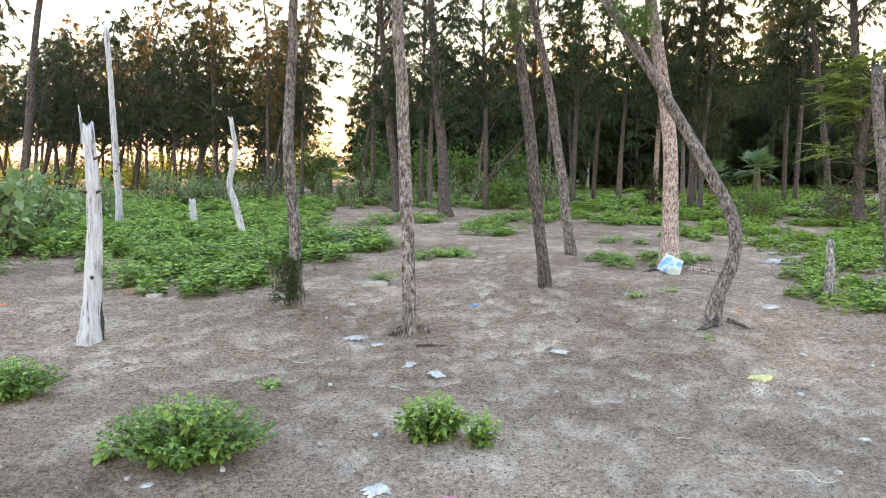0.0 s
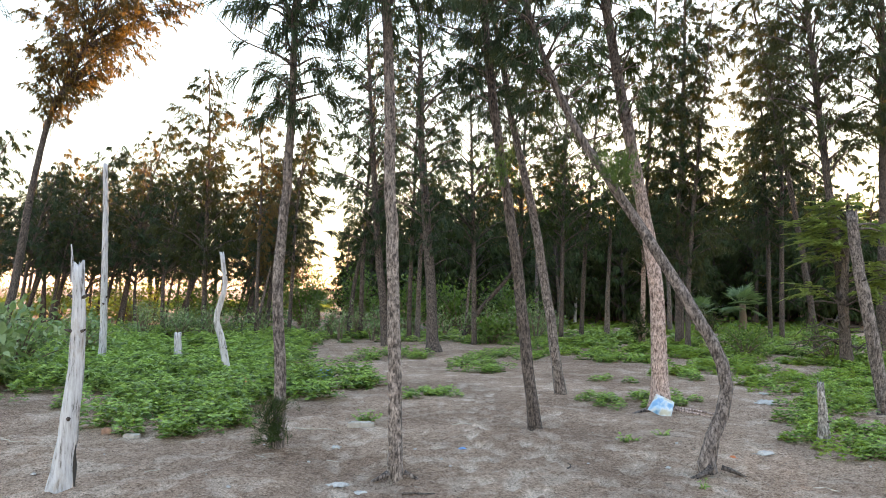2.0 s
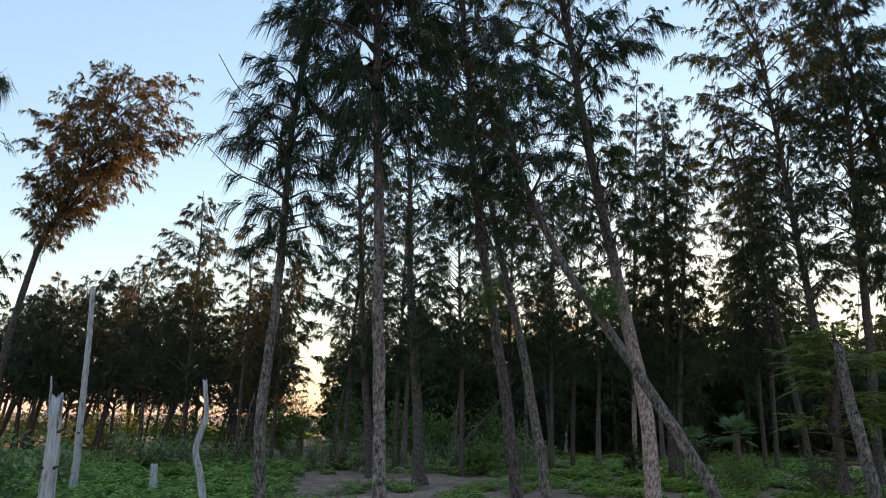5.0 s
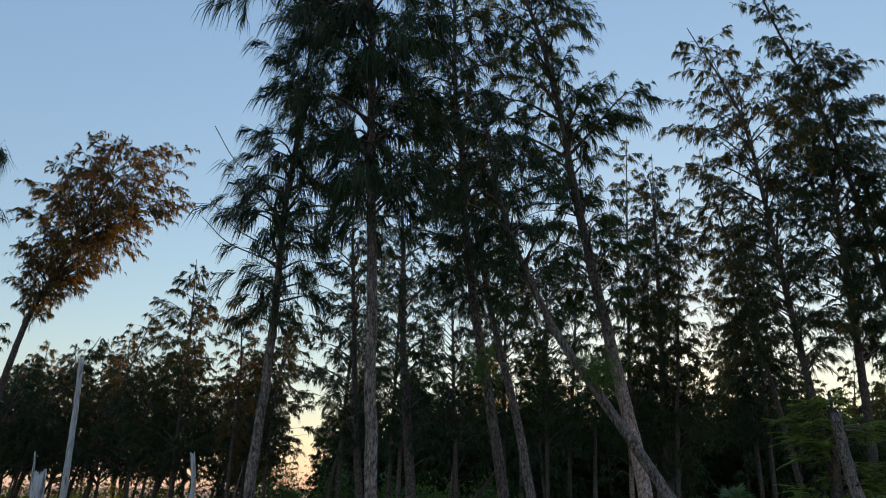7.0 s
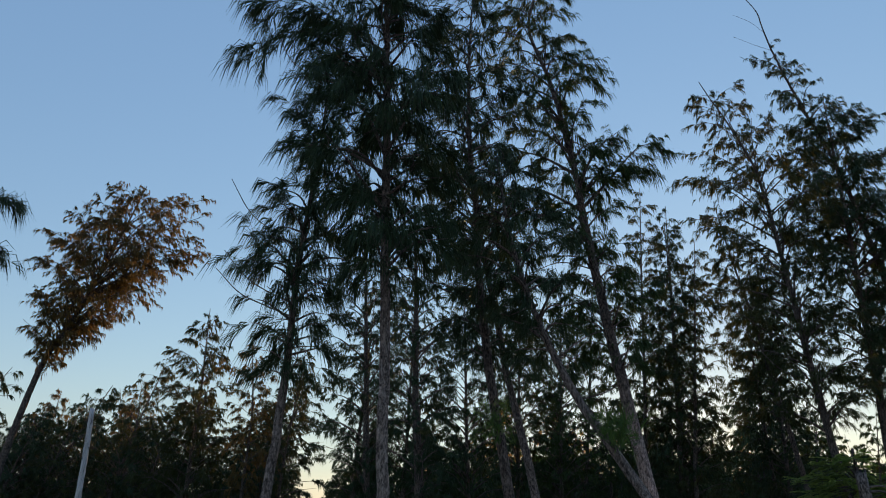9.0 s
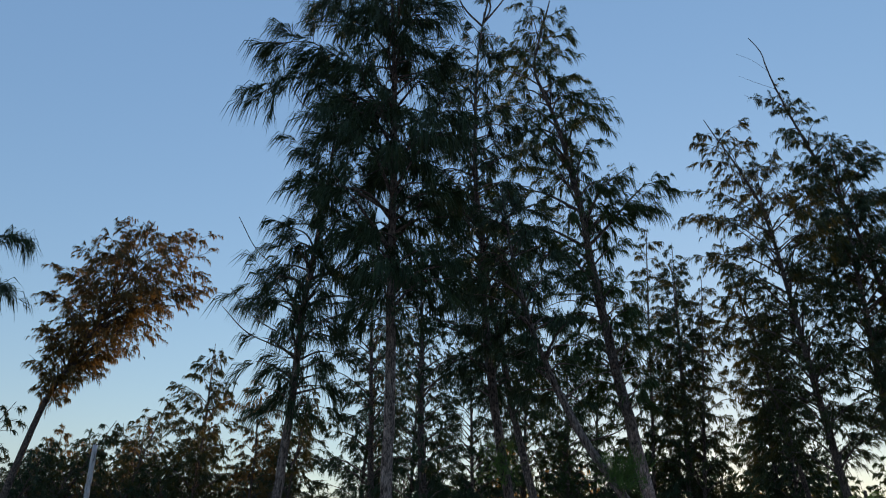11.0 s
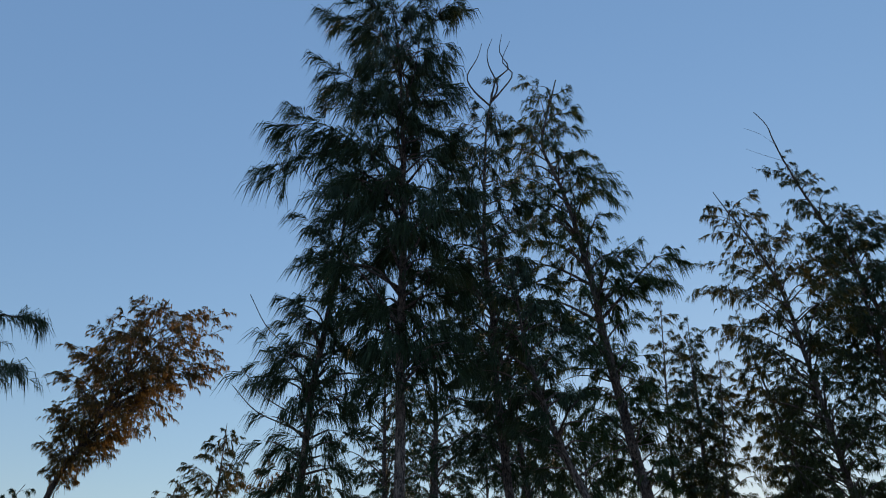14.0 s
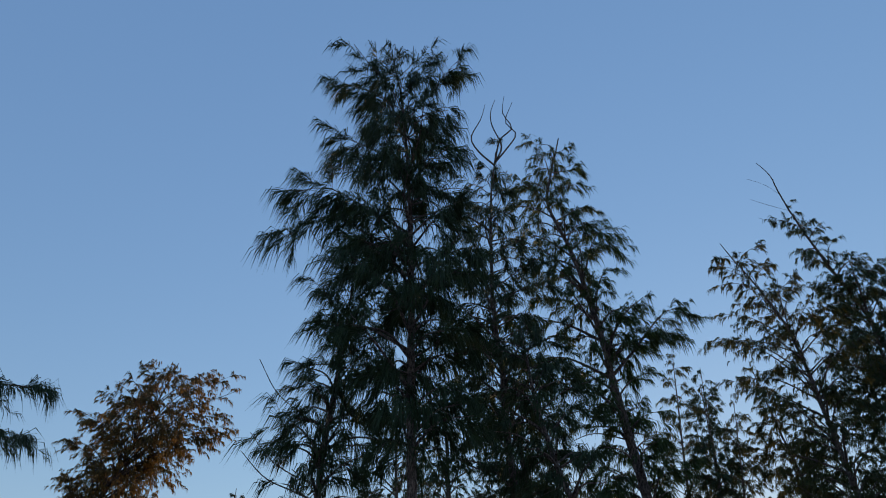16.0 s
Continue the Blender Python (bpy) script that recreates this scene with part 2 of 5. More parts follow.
# Mesh helpers
def mesh_of(name, verts, tris=None, quads=None, mat=None, smooth=False):
    me = bpy.data.meshes.new(name)
    verts = np.asarray(verts, dtype=np.float32)
    tris = np.zeros((0, 3), np.int32) if tris is None else np.asarray(tris, np.int32).reshape(-1, 3)
    quads = np.zeros((0, 4), np.int32) if quads is None else np.asarray(quads, np.int32).reshape(-1, 4)
    me.vertices.add(len(verts))
    me.vertices.foreach_set("co", verts.ravel())
    me.loops.add(tris.size + quads.size)
    me.loops.foreach_set("vertex_index", np.concatenate([tris.ravel(), quads.ravel()]))
    me.polygons.add(len(tris) + len(quads))
    starts = np.concatenate([np.arange(len(tris)) * 3, tris.size + np.arange(len(quads)) * 4]).astype(np.int32)
    me.polygons.foreach_set("loop_start", starts)
    me.update(calc_edges=True)
    me.validate()
    if smooth:
        me.shade_smooth()
    if mat:
        me.materials.append(mat)
    return me


def part(name, me, parent, label="", place=None, kind=""):
    ob = new(name, me)
    ob.parent = parent
    if place is not None:
        ob.matrix_basis = place
    return tagged(ob, label=label, kind=kind)


def empty(name, x, y, z, label, category, group="", kind=""):
    ob = new(name)
    ob.empty_display_size = 0.2
    ob.matrix_basis = pose(x, y, z)
    return tagged(ob, label, category, group, kind)


def spline(points, n):
    """n places on a smooth line through the points (rows of any width)."""
    p = np.asarray(points, float)
    if len(p) == 2:
        return p[0] + (p[1] - p[0]) * np.linspace(0, 1, n)[:, None]
    step = np.r_[0, np.cumsum(np.linalg.norm(np.diff(p[:, :3], axis=0), axis=1) + 1e-6)]
    q = np.vstack([2 * p[0] - p[1], p, 2 * p[-1] - p[-2]])
    out = []
    for s in np.linspace(0, step[-1], n):
        i = min(np.searchsorted(step, s, side="right") - 1, len(p) - 2)
        u = (s - step[i]) / (step[i + 1] - step[i])
        a, b, c, d = q[i], q[i + 1], q[i + 2], q[i + 3]
        out.append(0.5 * (2 * b + (c - a) * u + (2 * a - 5 * b + 4 * c - d) * u * u + (3 * b - a - 3 * c + d) * u ** 3))
    return np.array(out)


def tube(line, radii, sides=8, rough=0.0, r=None, jag=0.0):
    """Verts, tris and quads of a tapered round bar along a line."""
    line = np.asarray(line, float)
    n = len(line)
    tang = np.gradient(line, axis=0)
    tang /= np.linalg.norm(tang, axis=1)[:, None] + 1e-9
    side = np.cross(tang[0], (0.3, 0.9, 0.1))
    rows = []
    ang = np.linspace(0, 2 * math.pi, sides, endpoint=False)
    ripple = (r.normal(0, rough, sides) if rough else np.zeros(sides))
    for i in range(n):
        side = side - tang[i] * (side @ tang[i])
        side /= np.linalg.norm(side) + 1e-9
        up = np.cross(tang[i], side)
        k = radii[i] * (1 + ripple + (r.normal(0, rough * 0.5, sides) if rough else 0))
        ring = line[i] + (np.cos(ang) * k)[:, None] * side + (np.sin(ang) * k)[:, None] * up
        if jag and i == n - 1:
            ring = ring + tang[i] * (r.random(sides) * jag)[:, None]
        rows.append(ring)
    v = np.vstack(rows + [line[-1:] + tang[-1:] * (0 if jag else radii[-1] * 0.5), line[:1]])
    i, j = np.meshgrid(np.arange(n - 1), np.arange(sides), indexing="ij")
    a = i * sides + j
    b = i * sides + (j + 1) % sides
    quads = np.stack([a, b, b + sides, a + sides], -1).reshape(-1, 4)
    k = np.arange(sides)
    top = np.stack([(n - 1) * sides + k, (n - 1) * sides + (k + 1) % sides, np.full(sides, n * sides)], 1)
    bot = np.stack([(k + 1) % sides, k, np.full(sides, n * sides + 1)], 1)
    return v, np.vstack([top, bot]), quads


def joined(pieces):
    """One set of verts, tris and quads out of many."""
    vs, ts, qs, at = [], [], [], 0
    for v, t, q in pieces:
        vs.append(v)
        ts.append(np.asarray(t, int).reshape(-1, 3) + at)
        qs.append(np.asarray(q, int).reshape(-1, 4) + at)
        at += len(v)
    return np.vstack(vs), np.vstack(ts), np.vstack(qs)


def unit(a):
    return a / (np.linalg.norm(a, axis=-1, keepdims=True) + 1e-9)


def tassels(place, way, size, count, width, droop, r, spread=0.3):
    """Horsetail tufts: strands that leave one point along way, arch over and hang. place, way: one row a tuft; size: length of each; verts, tris, quads."""
    n = len(place)
    o = np.repeat(place, count, 0)
    d = np.repeat(way, count, 0)
    size = np.repeat(size, count) * r.uniform(0.55, 1.15, n * count)
    d = unit(d + r.normal(0, spread, d.shape))
    o = o + d * (r.uniform(0, 0.12, n * count) * size)[:, None]
    hang = np.repeat(r.uniform(0.6, 1.25, n), count) * droop
    m = o + d * (size * 0.42)[:, None] + np.array([0, 0, -0.06]) * (hang * size)[:, None]
    e = m + unit(d * 0.6 + np.array([0, 0, -1.4]) * hang[:, None]) * (size * 0.62)[:, None]
    side = unit(np.cross(e - o, unit(r.normal(0, 1, d.shape)))) * (width * r.uniform(0.65, 1.3, n * count))[:, None] * 0.5
    v = np.stack([o - side * 0.5, o + side * 0.5, m - side, m + side, e], 1).reshape(-1, 3)
    k = np.arange(n * count) * 5
    return v, np.stack([k + 2, k + 3, k + 4], 1), np.stack([k, k + 1, k + 3, k + 2], 1)


def flat_leaves(place, way, up, length, wide, fold, r):
    """Folded pointed leaves: verts, tris, quads."""
    n = len(place)
    way = unit(way)
    side = unit(np.cross(way, up))
    nor = np.cross(side, way)
    L, w = length[:, None], (length * wide)[:, None] * 0.5
    tipdrop = -nor * L * 0.18
    rows = [place, place + way * L * 0.4 + side * w + nor * L * fold, place + way * L * 0.4 - side * w + nor * L * fold,
            place + way * L * 0.75 + side * w * 0.62 + tipdrop * 0.3 + nor * L * fold * 0.8, place + way * L * 0.75 - side * w * 0.62 + tipdrop * 0.3 + nor * L * fold * 0.8,
            place + way * L + tipdrop, place + way * L * 0.55]
    v = np.stack(rows, 1).reshape(-1, 3)
    k = np.arange(n) * 7
    tris = np.vstack([np.stack([k, k + 1, k + 6], 1), np.stack([k, k + 6, k + 2], 1), np.stack([k + 6, k + 3, k + 5], 1), np.stack([k + 6, k + 5, k + 4], 1),
                      np.stack([k + 1, k + 3, k + 6], 1), np.stack([k + 2, k + 6, k + 4], 1)])
    return v, tris, np.zeros((0, 4), int)


def diamonds(place, way, up, length, wide):
    """Small two-sided leaves for carpets of plants."""
    way = unit(way)
    side = unit(np.cross(way, up))
    nor = np.cross(side, way)
    L, w = length[:, None], (length * wide)[:, None] * 0.5
    v = np.stack([place, place + way * L * 0.5 + side * w + nor * L * 0.1, place + way * L - nor * L * 0.1, place + way * L * 0.5 - side * w + nor * L * 0.1], 1).reshape(-1, 3)
    k = np.arange(len(place)) * 4
    return v, np.vstack([np.stack([k, k + 1, k + 2], 1), np.stack([k, k + 2, k + 3], 1)]), np.zeros((0, 4), int)


# Ground: one sheet out to the horizon
def lump(x, y):
    return (0.028 * np.sin(x * 0.9 + 1.3) * np.sin(y * 0.7 + 0.4) + 0.016 * np.sin(x * 2.3 + y * 1.1) * np.sin(y * 2.1 - 0.6 * x)) * np.clip((y - 2) / 4, 0.3, 1)


prints = []
pr = np.random.default_rng(5)
for lane, (x0, y0, x1, y1) in enumerate([(0.1, 3.4, 1.0, 14.5), (0.9, 3.0, 0.5, 13.0), (2.6, 3.2, 1.4, 9.5), (-0.6, 3.6, -0.9, 9.0), (1.7, 2.6, 1.2, 8.0), (2.9, 4.4, -2.6, 5.2), (-3.2, 3.8, -1.6, 7.6), (3.3, 3.0, 0.6, 4.2), (0.4, 4.6, 1.7, 10.5), (1.9, 5.2, 0.9, 10.0), (2.4, 3.6, 1.9, 7.6), (-1.6, 4.6, 0.3, 7.8)]):
    n = int(math.hypot(x1 - x0, y1 - y0) / 0.36)
    ang = math.atan2(y1 - y0, x1 - x0)
    for i in range(n):
        u = (i + pr.uniform(-0.3, 0.3)) / n
        s = (0.11 if i % 2 else -0.11) + pr.normal(0, 0.07)
        prints.append((x0 + (x1 - x0) * u - math.sin(ang) * s, y0 + (y1 - y0) * u + math.cos(ang) * s, ang + pr.normal(0, 0.25), pr.uniform(0.5, 1.1)))


def spread(a, b, step, far, grow=1.28):
    mid = list(np.arange(a, b + 1e-6, step))
    hi, lo, s = [], [], step
    x = b
    while x < far:
        s *= grow
        x += s
        hi.append(x)
    s, x = step, a
    while x > -far:
        s *= grow
        x -= s
        lo.append(x)
    return np.array(lo[::-1] + mid + hi)


gx = spread(-5.2, 5.2, 0.042, 2500)
gy = spread(2.3, 10.5, 0.042, 2500)
GX, GY = np.meshgrid(gx, gy)
near = np.clip(1 - np.maximum(np.abs(GX) - 5, 0) / 3, 0, 1) * np.clip(1 - np.maximum(GY - 10, 0) / 4, 0, 1)
fade = np.exp(-((GX / 60) ** 2 + (GY / 60) ** 2))
GZ = lump(GX, GY) * fade
DRY = np.zeros_like(GX)
for x, y, a, d in prints:
    ix = slice(np.searchsorted(gx, x - 0.4), np.searchsorted(gx, x + 0.4))
    iy = slice(np.searchsorted(gy, y - 0.4), np.searchsorted(gy, y + 0.4))
    dx, dy = GX[iy, ix] - x, GY[iy, ix] - y
    u, v = dx * math.cos(a) + dy * math.sin(a), -dx * math.sin(a) + dy * math.cos(a)
    q = np.sqrt((u / 0.15) ** 2 + (v / (0.062 + 0.012 * np.sin(u * 18))) ** 2)
    GZ[iy, ix] += d * (-0.034 * np.exp(-q ** 3) + 0.015 * np.exp(-((q - 1.35) / 0.35) ** 2))
    DRY[iy, ix] = np.maximum(DRY[iy, ix], d * 0.62 * np.exp(-(q / 1.1) ** 6))
fine = np.zeros_like(GX)
fr = np.random.default_rng(3)
for k in range(26):
    f = fr.uniform(3, 30)
    a = fr.uniform(0, math.pi)
    fine += np.sin(f * (GX * math.cos(a) + GY * math.sin(a)) + fr.uniform(0, 6.28) + 1.5 * np.sin(GX * 2.1 + k) + 1.5 * np.sin(GY * 1.7 - k)) * 0.045 / f
GZ += (0.55 * fine + fr.normal(0, 0.0045, GX.shape)) * near
patchy = 0.5 + 0.5 * np.sin(GX * 1.9 + 2.2 * np.sin(GY * 1.3 + 0.5)) * np.sin(GY * 2.3 + 1.8 * np.sin(GX * 1.1))
DRY += 0.32 * np.clip((5.6 - GY) / 2.2, 0, 1) * np.clip(patchy + 0.35 * np.sin(GX * 0.8 + 0.6), 0, 1) * near
DRY = np.clip(DRY, 0, 1)
ny, nx = GX.shape
i, j = np.meshgrid(np.arange(ny - 1), np.arange(nx - 1), indexing="ij")
a = i * nx + j
me = mesh_of("ground", np.stack([GX, GY, GZ], -1).reshape(-1, 3), None, np.stack([a, a + 1, a + nx + 1, a + nx], -1).reshape(-1, 4), sand, True)
att = me.color_attributes.new("dry", "FLOAT_COLOR", "POINT")
att.data.foreach_set("color", np.repeat(DRY.reshape(-1, 1), 4, 1).astype(np.float32).ravel())
ground = tagged(new("ground", me), "trodden grey-brown sand with footprints and litter", "ground", kind="structure")


def gz(x, y):
    return float(lump(np.float64(x), np.float64(y)) * math.exp(-((x / 60) ** 2 + (y / 60) ** 2)))


# Casuarina trees
def casuarina(name, label, base, path, r0, env, limbs, cover, seed, needle=(0.26, 0.008, 12), mat=None, bark=None, droop=0.6, extra=(), dead=(), group="",
              split_limbs=True, flare=0.35, sides=14, category="tree", rise=0.45, taper=1.35, dead_r=0.0, spread=0.27):
    """A tall thin she-oak: a tapered trunk along path (dx, dy, z from the base), limbs inside the outline env (z, left, right, deep) and hanging needle tufts.
    cover: how many times over the needles cover the outline; needle: strand length, width and strands a tuft.
    extra: leafy limbs (z of the root, places from the root); dead: the same without needles."""
    r = np.random.default_rng(seed)
    mat, bark = mat or needles_green, bark or bark_grey
    bx, by = base
    tree = empty(name, bx, by, gz(bx, by), label, category, group)
    top = path[-1][2]
    line = spline([(0, 0, -0.15)] + [p for p in path if p[2] > 0.05], max(12, int(top * (5 if by < 22 and by != 0 else 2.2))))
    wob = np.cumsum(r.normal(0, 0.006, (len(line), 2)), 0)
    wob -= np.linspace(0, 1, len(line))[:, None] * wob[-1]
    line[:, :2] += wob
    zz = np.clip(line[:, 2], 0, top)
    rad = r0 * (1 - 0.94 * (zz / top) ** taper) + r0 * flare * np.exp(-np.maximum(line[:, 2], 0) / 0.16) + 0.004
    part("trunk", mesh_of("trunk", *tube(line, rad, sides, 0.05, r), bark, True), tree)

    def trunk_at(z):
        return np.array([np.interp(z, line[:, 2], line[:, 0]), np.interp(z, line[:, 2], line[:, 1]), z])

    def radius_at(z):
        return float(np.interp(z, line[:, 2], rad))

    ez = [e[0] for e in env]
    curves = []
    z0, z1 = ez[0], min(top * 0.985, ez[-1])
    for k in range(limbs):
        u = (k + r.uniform(0.1, 0.9)) / limbs
        z = z0 + (z1 - z0) * u
        az = k * 2.4 + r.normal(0, 0.35)
        left, right, deep = (np.interp(z, ez, [e[q] for e in env]) for q in (1, 2, 3))
        reach = math.hypot(math.cos(az) * (right if math.cos(az) > 0 else left), math.sin(az) * deep) * r.uniform(0.45, 1.15)
        out = np.array([math.cos(az), math.sin(az), 0])
        root = trunk_at(max(z - rise * reach, z0 * 0.8))
        tip = trunk_at(z) + out * reach
        tip[2] += r.normal(0, 0.08)
        mid = root * 0.5 + tip * 0.5 + np.array([r.normal(0, 0.06), r.normal(0, 0.06), 0.14 * reach])
        curves.append((np.array([root, mid, tip]), reach, True))
    for z, places in extra:
        c = np.vstack([trunk_at(z), trunk_at(z) + np.array(places)])
        curves.append((c, float(np.linalg.norm(c[-1] - c[0])) * 1.6, True))
    for z, places in dead:
        c = np.vstack([trunk_at(z), trunk_at(z) + np.array(places)])
        curves.append((c, float(np.linalg.norm(c[-1] - c[0])), False))
    total = sum(c[1] for c in curves if c[2])
    outline = sum((env[k + 1][0] - env[k][0]) * (env[k][1] + env[k][2] + env[k + 1][1] + env[k + 1][2]) / 2 for k in range(len(env) - 1))
    tufts = cover * outline / (0.7 * needle[0] * needle[1] * needle[2])
    P, D, S, loose, twigs = [], [], [], [], []
    for pts, reach, leafy in curves:
        c = spline(pts, 9 if leafy else 13)
        rr = min(radius_at(pts[0][2]) * 0.55, 0.009 + 0.017 * reach) * (1 if leafy else 0.45)
        if not leafy and dead_r:
            rr = dead_r
        t = tube(c, np.linspace(rr, 0.0035 if leafy else 0.0042, len(c)), 6) if split_limbs else tube(c[::2], np.linspace(rr, 0.0035, 5), 3)
        if split_limbs:
            part("limb" if leafy else "dead_limb", mesh_of("limb", *t, bark if leafy else bark_dark, True), tree, "" if leafy else "bare dead grey twig")
        else:
            loose.append(t)
        if not leafy:
            continue
        n = max(5, int(round(tufts * reach / total)))
        ns = max(2, n // 5)
        u = r.uniform(0.15, 1.0, ns) ** 0.8
        at = np.stack([np.interp(u, np.linspace(0, 1, len(c)), c[:, q]) for q in range(3)], 1)
        way = unit((c[-1] - c[3]) * (1, 1, 0.6))
        sub = unit(r.normal(0, 0.75, (ns, 3)) * (1, 1, 0.5) + way * 0.85 + np.array([0, 0, 0.12]))
        ln = r.uniform(0.15, 0.62, ns) * min(1.15, 0.4 + 0.6 * reach) * (1.1 - 0.5 * u)
        end = at + sub * ln[:, None]
        sag = np.array([0, 0, -0.35]) * ln[:, None]
        for f in (0.3, 0.5, 0.68, 0.85, 1.0):
            g = np.clip(f + r.normal(0, 0.06, ns), 0.1, 1.05)[:, None]
            P.append(at + (end - at) * g + sag * g * g + r.normal(0, 0.012, (ns, 3)))
            D.append(unit(sub * 0.8 + way * 0.3 + r.normal(0, 0.28, (ns, 3)) + np.array([0, 0, -0.75 * droop])))
            S.append(needle[0] * r.uniform(0.6, 1.2, ns))
        w = unit(np.cross(sub, r.normal(0, 1, sub.shape))) * max(0.004, needle[1] * 0.3)
        mid = at + (end - at) * 0.55 + sag * 0.3
        end = end + sag
        q = np.stack([at - w, at + w, mid + w * 0.8, mid - w * 0.8, mid - w * 0.8, mid + w * 0.8, end + w * 0.4, end - w * 0.4], 1)
        twigs.append((q.reshape(-1, 3), np.zeros((0, 3), int), np.arange(len(q) * 8).reshape(-1, 4)))
    if loose:
        part("branch_frame", mesh_of("branch_frame", *joined(loose), bark, True), tree, kind="stuff")
    if twigs:
        part("fine_twig", mesh_of("fine_twig", *joined(twigs), bark_dark), tree, kind="stuff")
    if P:
        v, t, q = tassels(np.vstack(P), np.vstack(D), np.concatenate(S), needle[2], needle[1], 0.6 + 0.7 * droop, r, spread)
        part("crown", mesh_of("crown", v, t, q, mat), tree, kind="stuff")
    return tree


SHE = "she-oaks in the clearing"
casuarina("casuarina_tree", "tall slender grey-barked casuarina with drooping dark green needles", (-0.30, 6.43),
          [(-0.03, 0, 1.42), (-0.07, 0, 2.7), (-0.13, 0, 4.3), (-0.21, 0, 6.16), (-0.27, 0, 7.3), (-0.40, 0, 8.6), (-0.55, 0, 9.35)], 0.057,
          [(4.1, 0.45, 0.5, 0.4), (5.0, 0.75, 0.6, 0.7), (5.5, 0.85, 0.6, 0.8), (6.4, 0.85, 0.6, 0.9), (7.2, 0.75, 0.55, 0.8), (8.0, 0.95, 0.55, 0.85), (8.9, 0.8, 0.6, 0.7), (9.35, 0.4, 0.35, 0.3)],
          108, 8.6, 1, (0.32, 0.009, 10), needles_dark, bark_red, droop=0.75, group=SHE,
          extra=[(6.25, [(-0.5, 0.1, 0.35), (-0.9, 0.1, 0.6), (-1.2, 0.05, 0.5), (-1.4, 0, 0.2)]), (6.35, [(-0.5, -0.1, 0.45), (-0.95, -0.1, 0.75), (-1.3, -0.1, 0.7)]),
                 (8.2, [(0.3, 0, 0.5), (0.55, 0, 0.95), (0.72, 0, 0.95)])],
          dead=[(8.3, [(0.35, 0, 0.35), (0.55, 0, 0.85), (0.7, 0, 1.05)]), (6.0, [(-0.6, 0, 0.15), (-1.0, 0.05, 0.4), (-1.2, 0, 0.75)]),
                (6.9, [(0.45, 0.1, 0.35), (0.8, 0.3, 0.4)]), (3.3, [(-0.08, -0.05, 0.02), (-0.2, -0.05, 0.1)])])
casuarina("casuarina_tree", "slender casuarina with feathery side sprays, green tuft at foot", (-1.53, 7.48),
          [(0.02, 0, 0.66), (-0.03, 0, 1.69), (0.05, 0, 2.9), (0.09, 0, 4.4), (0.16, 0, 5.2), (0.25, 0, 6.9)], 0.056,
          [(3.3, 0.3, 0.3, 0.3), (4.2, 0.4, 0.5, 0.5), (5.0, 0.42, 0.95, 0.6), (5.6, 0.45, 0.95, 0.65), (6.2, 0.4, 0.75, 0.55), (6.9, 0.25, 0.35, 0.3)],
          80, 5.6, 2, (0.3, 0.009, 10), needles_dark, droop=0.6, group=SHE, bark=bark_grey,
          extra=[(4.35, [(-0.25, -0.05, 0.3), (-0.42, -0.05, 0.36), (-0.58, -0.05, 0.28)]), (4.35, [(-0.2, 0.1, 0.18), (-0.35, 0.1, 0.16), (-0.46, 0.1, 0.08)])],
          dead=[(4.05, [(-0.3, 0, 0.13), (-0.56, 0, 0.3), (-0.8, 0, 0.58)]), (3.9, [(-0.3, 0, 0.12), (-0.58, 0, 0.25), (-0.86, 0, 0.52)]), (4.6, [(-0.3, 0, 0.25), (-0.6, 0, 0.5), (-0.85, 0, 0.9)]), (3.9, [(-0.12, 0, 0.2), (-0.3, 0, 0.33)])])
casuarina("casuarina_tree", "leaning casuarina with bare forked twigs at its top", (1.22, 8.71),
          [(-0.19, 0, 1.72), (-0.44, 0, 3.3), (-0.5, 0, 3.9), (-0.62, 0, 5.0), (-0.66, 0, 6.0), (-0.72, 0, 6.8), (-0.75, 0, 8.5), (-0.7, 0, 9.2), (-0.64, 0, 9.75)], 0.064,
          [(3.9, 0.5, 0.5, 0.6), (5, 0.8, 0.7, 0.9), (6.5, 0.85, 0.8, 0.9), (7.8, 0.6, 0.6, 0.6), (8.8, 0.4, 0.35, 0.4), (9.6, 0.18, 0.16, 0.16)],
          84, 4.4, 3, (0.25, 0.0105, 8), needles_dark, bark_dark, droop=0.6, dead_r=0.017, group=SHE,
          dead=[(9.48, [(-0.25, 0, 0.3), (-0.36, 0, 0.6), (-0.2, 0, 1.0), (-0.12, 0, 1.35)]), (9.53, [(0.12, 0, 0.35), (-0.02, 0, 0.8), (-0.04, 0, 1.1), (0.04, 0, 1.4)]),
                (9.53, [(0.2, 0, 0.3), (0.36, 0, 0.62), (0.2, 0, 0.9), (0.33, 0, 1.35)]), (9.53, [(0.1, 0, 0.5), (0.3, 0, 0.75), (0.16, 0, 1.1), (0.2, 0, 1.5)]), (8.2, [(-0.4, 0, 0.35), (-0.75, 0, 0.75)]), (4.6, [(-0.5, 0, 0.1), (-0.9, 0, 0.45)])])
casuarina("casuarina_tree", "slender leaning casuarina with grey-brown bark", (2.04, 11.6),
          [(-0.28, 0, 1.96), (-0.7, 0, 3.9), (-0.78, 0, 4.2), (-1.0, 0, 5.4), (-1.08, 0, 5.85), (-1.4, 0, 7.6), (-1.6, 0, 9.2)], 0.076,
          [(4.4, 0.7, 0.7, 0.7), (6, 1.0, 0.9, 0.9), (7.5, 0.9, 0.8, 0.8), (9.2, 0.3, 0.3, 0.3)], 70, 4.0, 4, (0.21, 0.0115, 6), needles_dark, bark=bark_grey, droop=0.5, group=SHE)
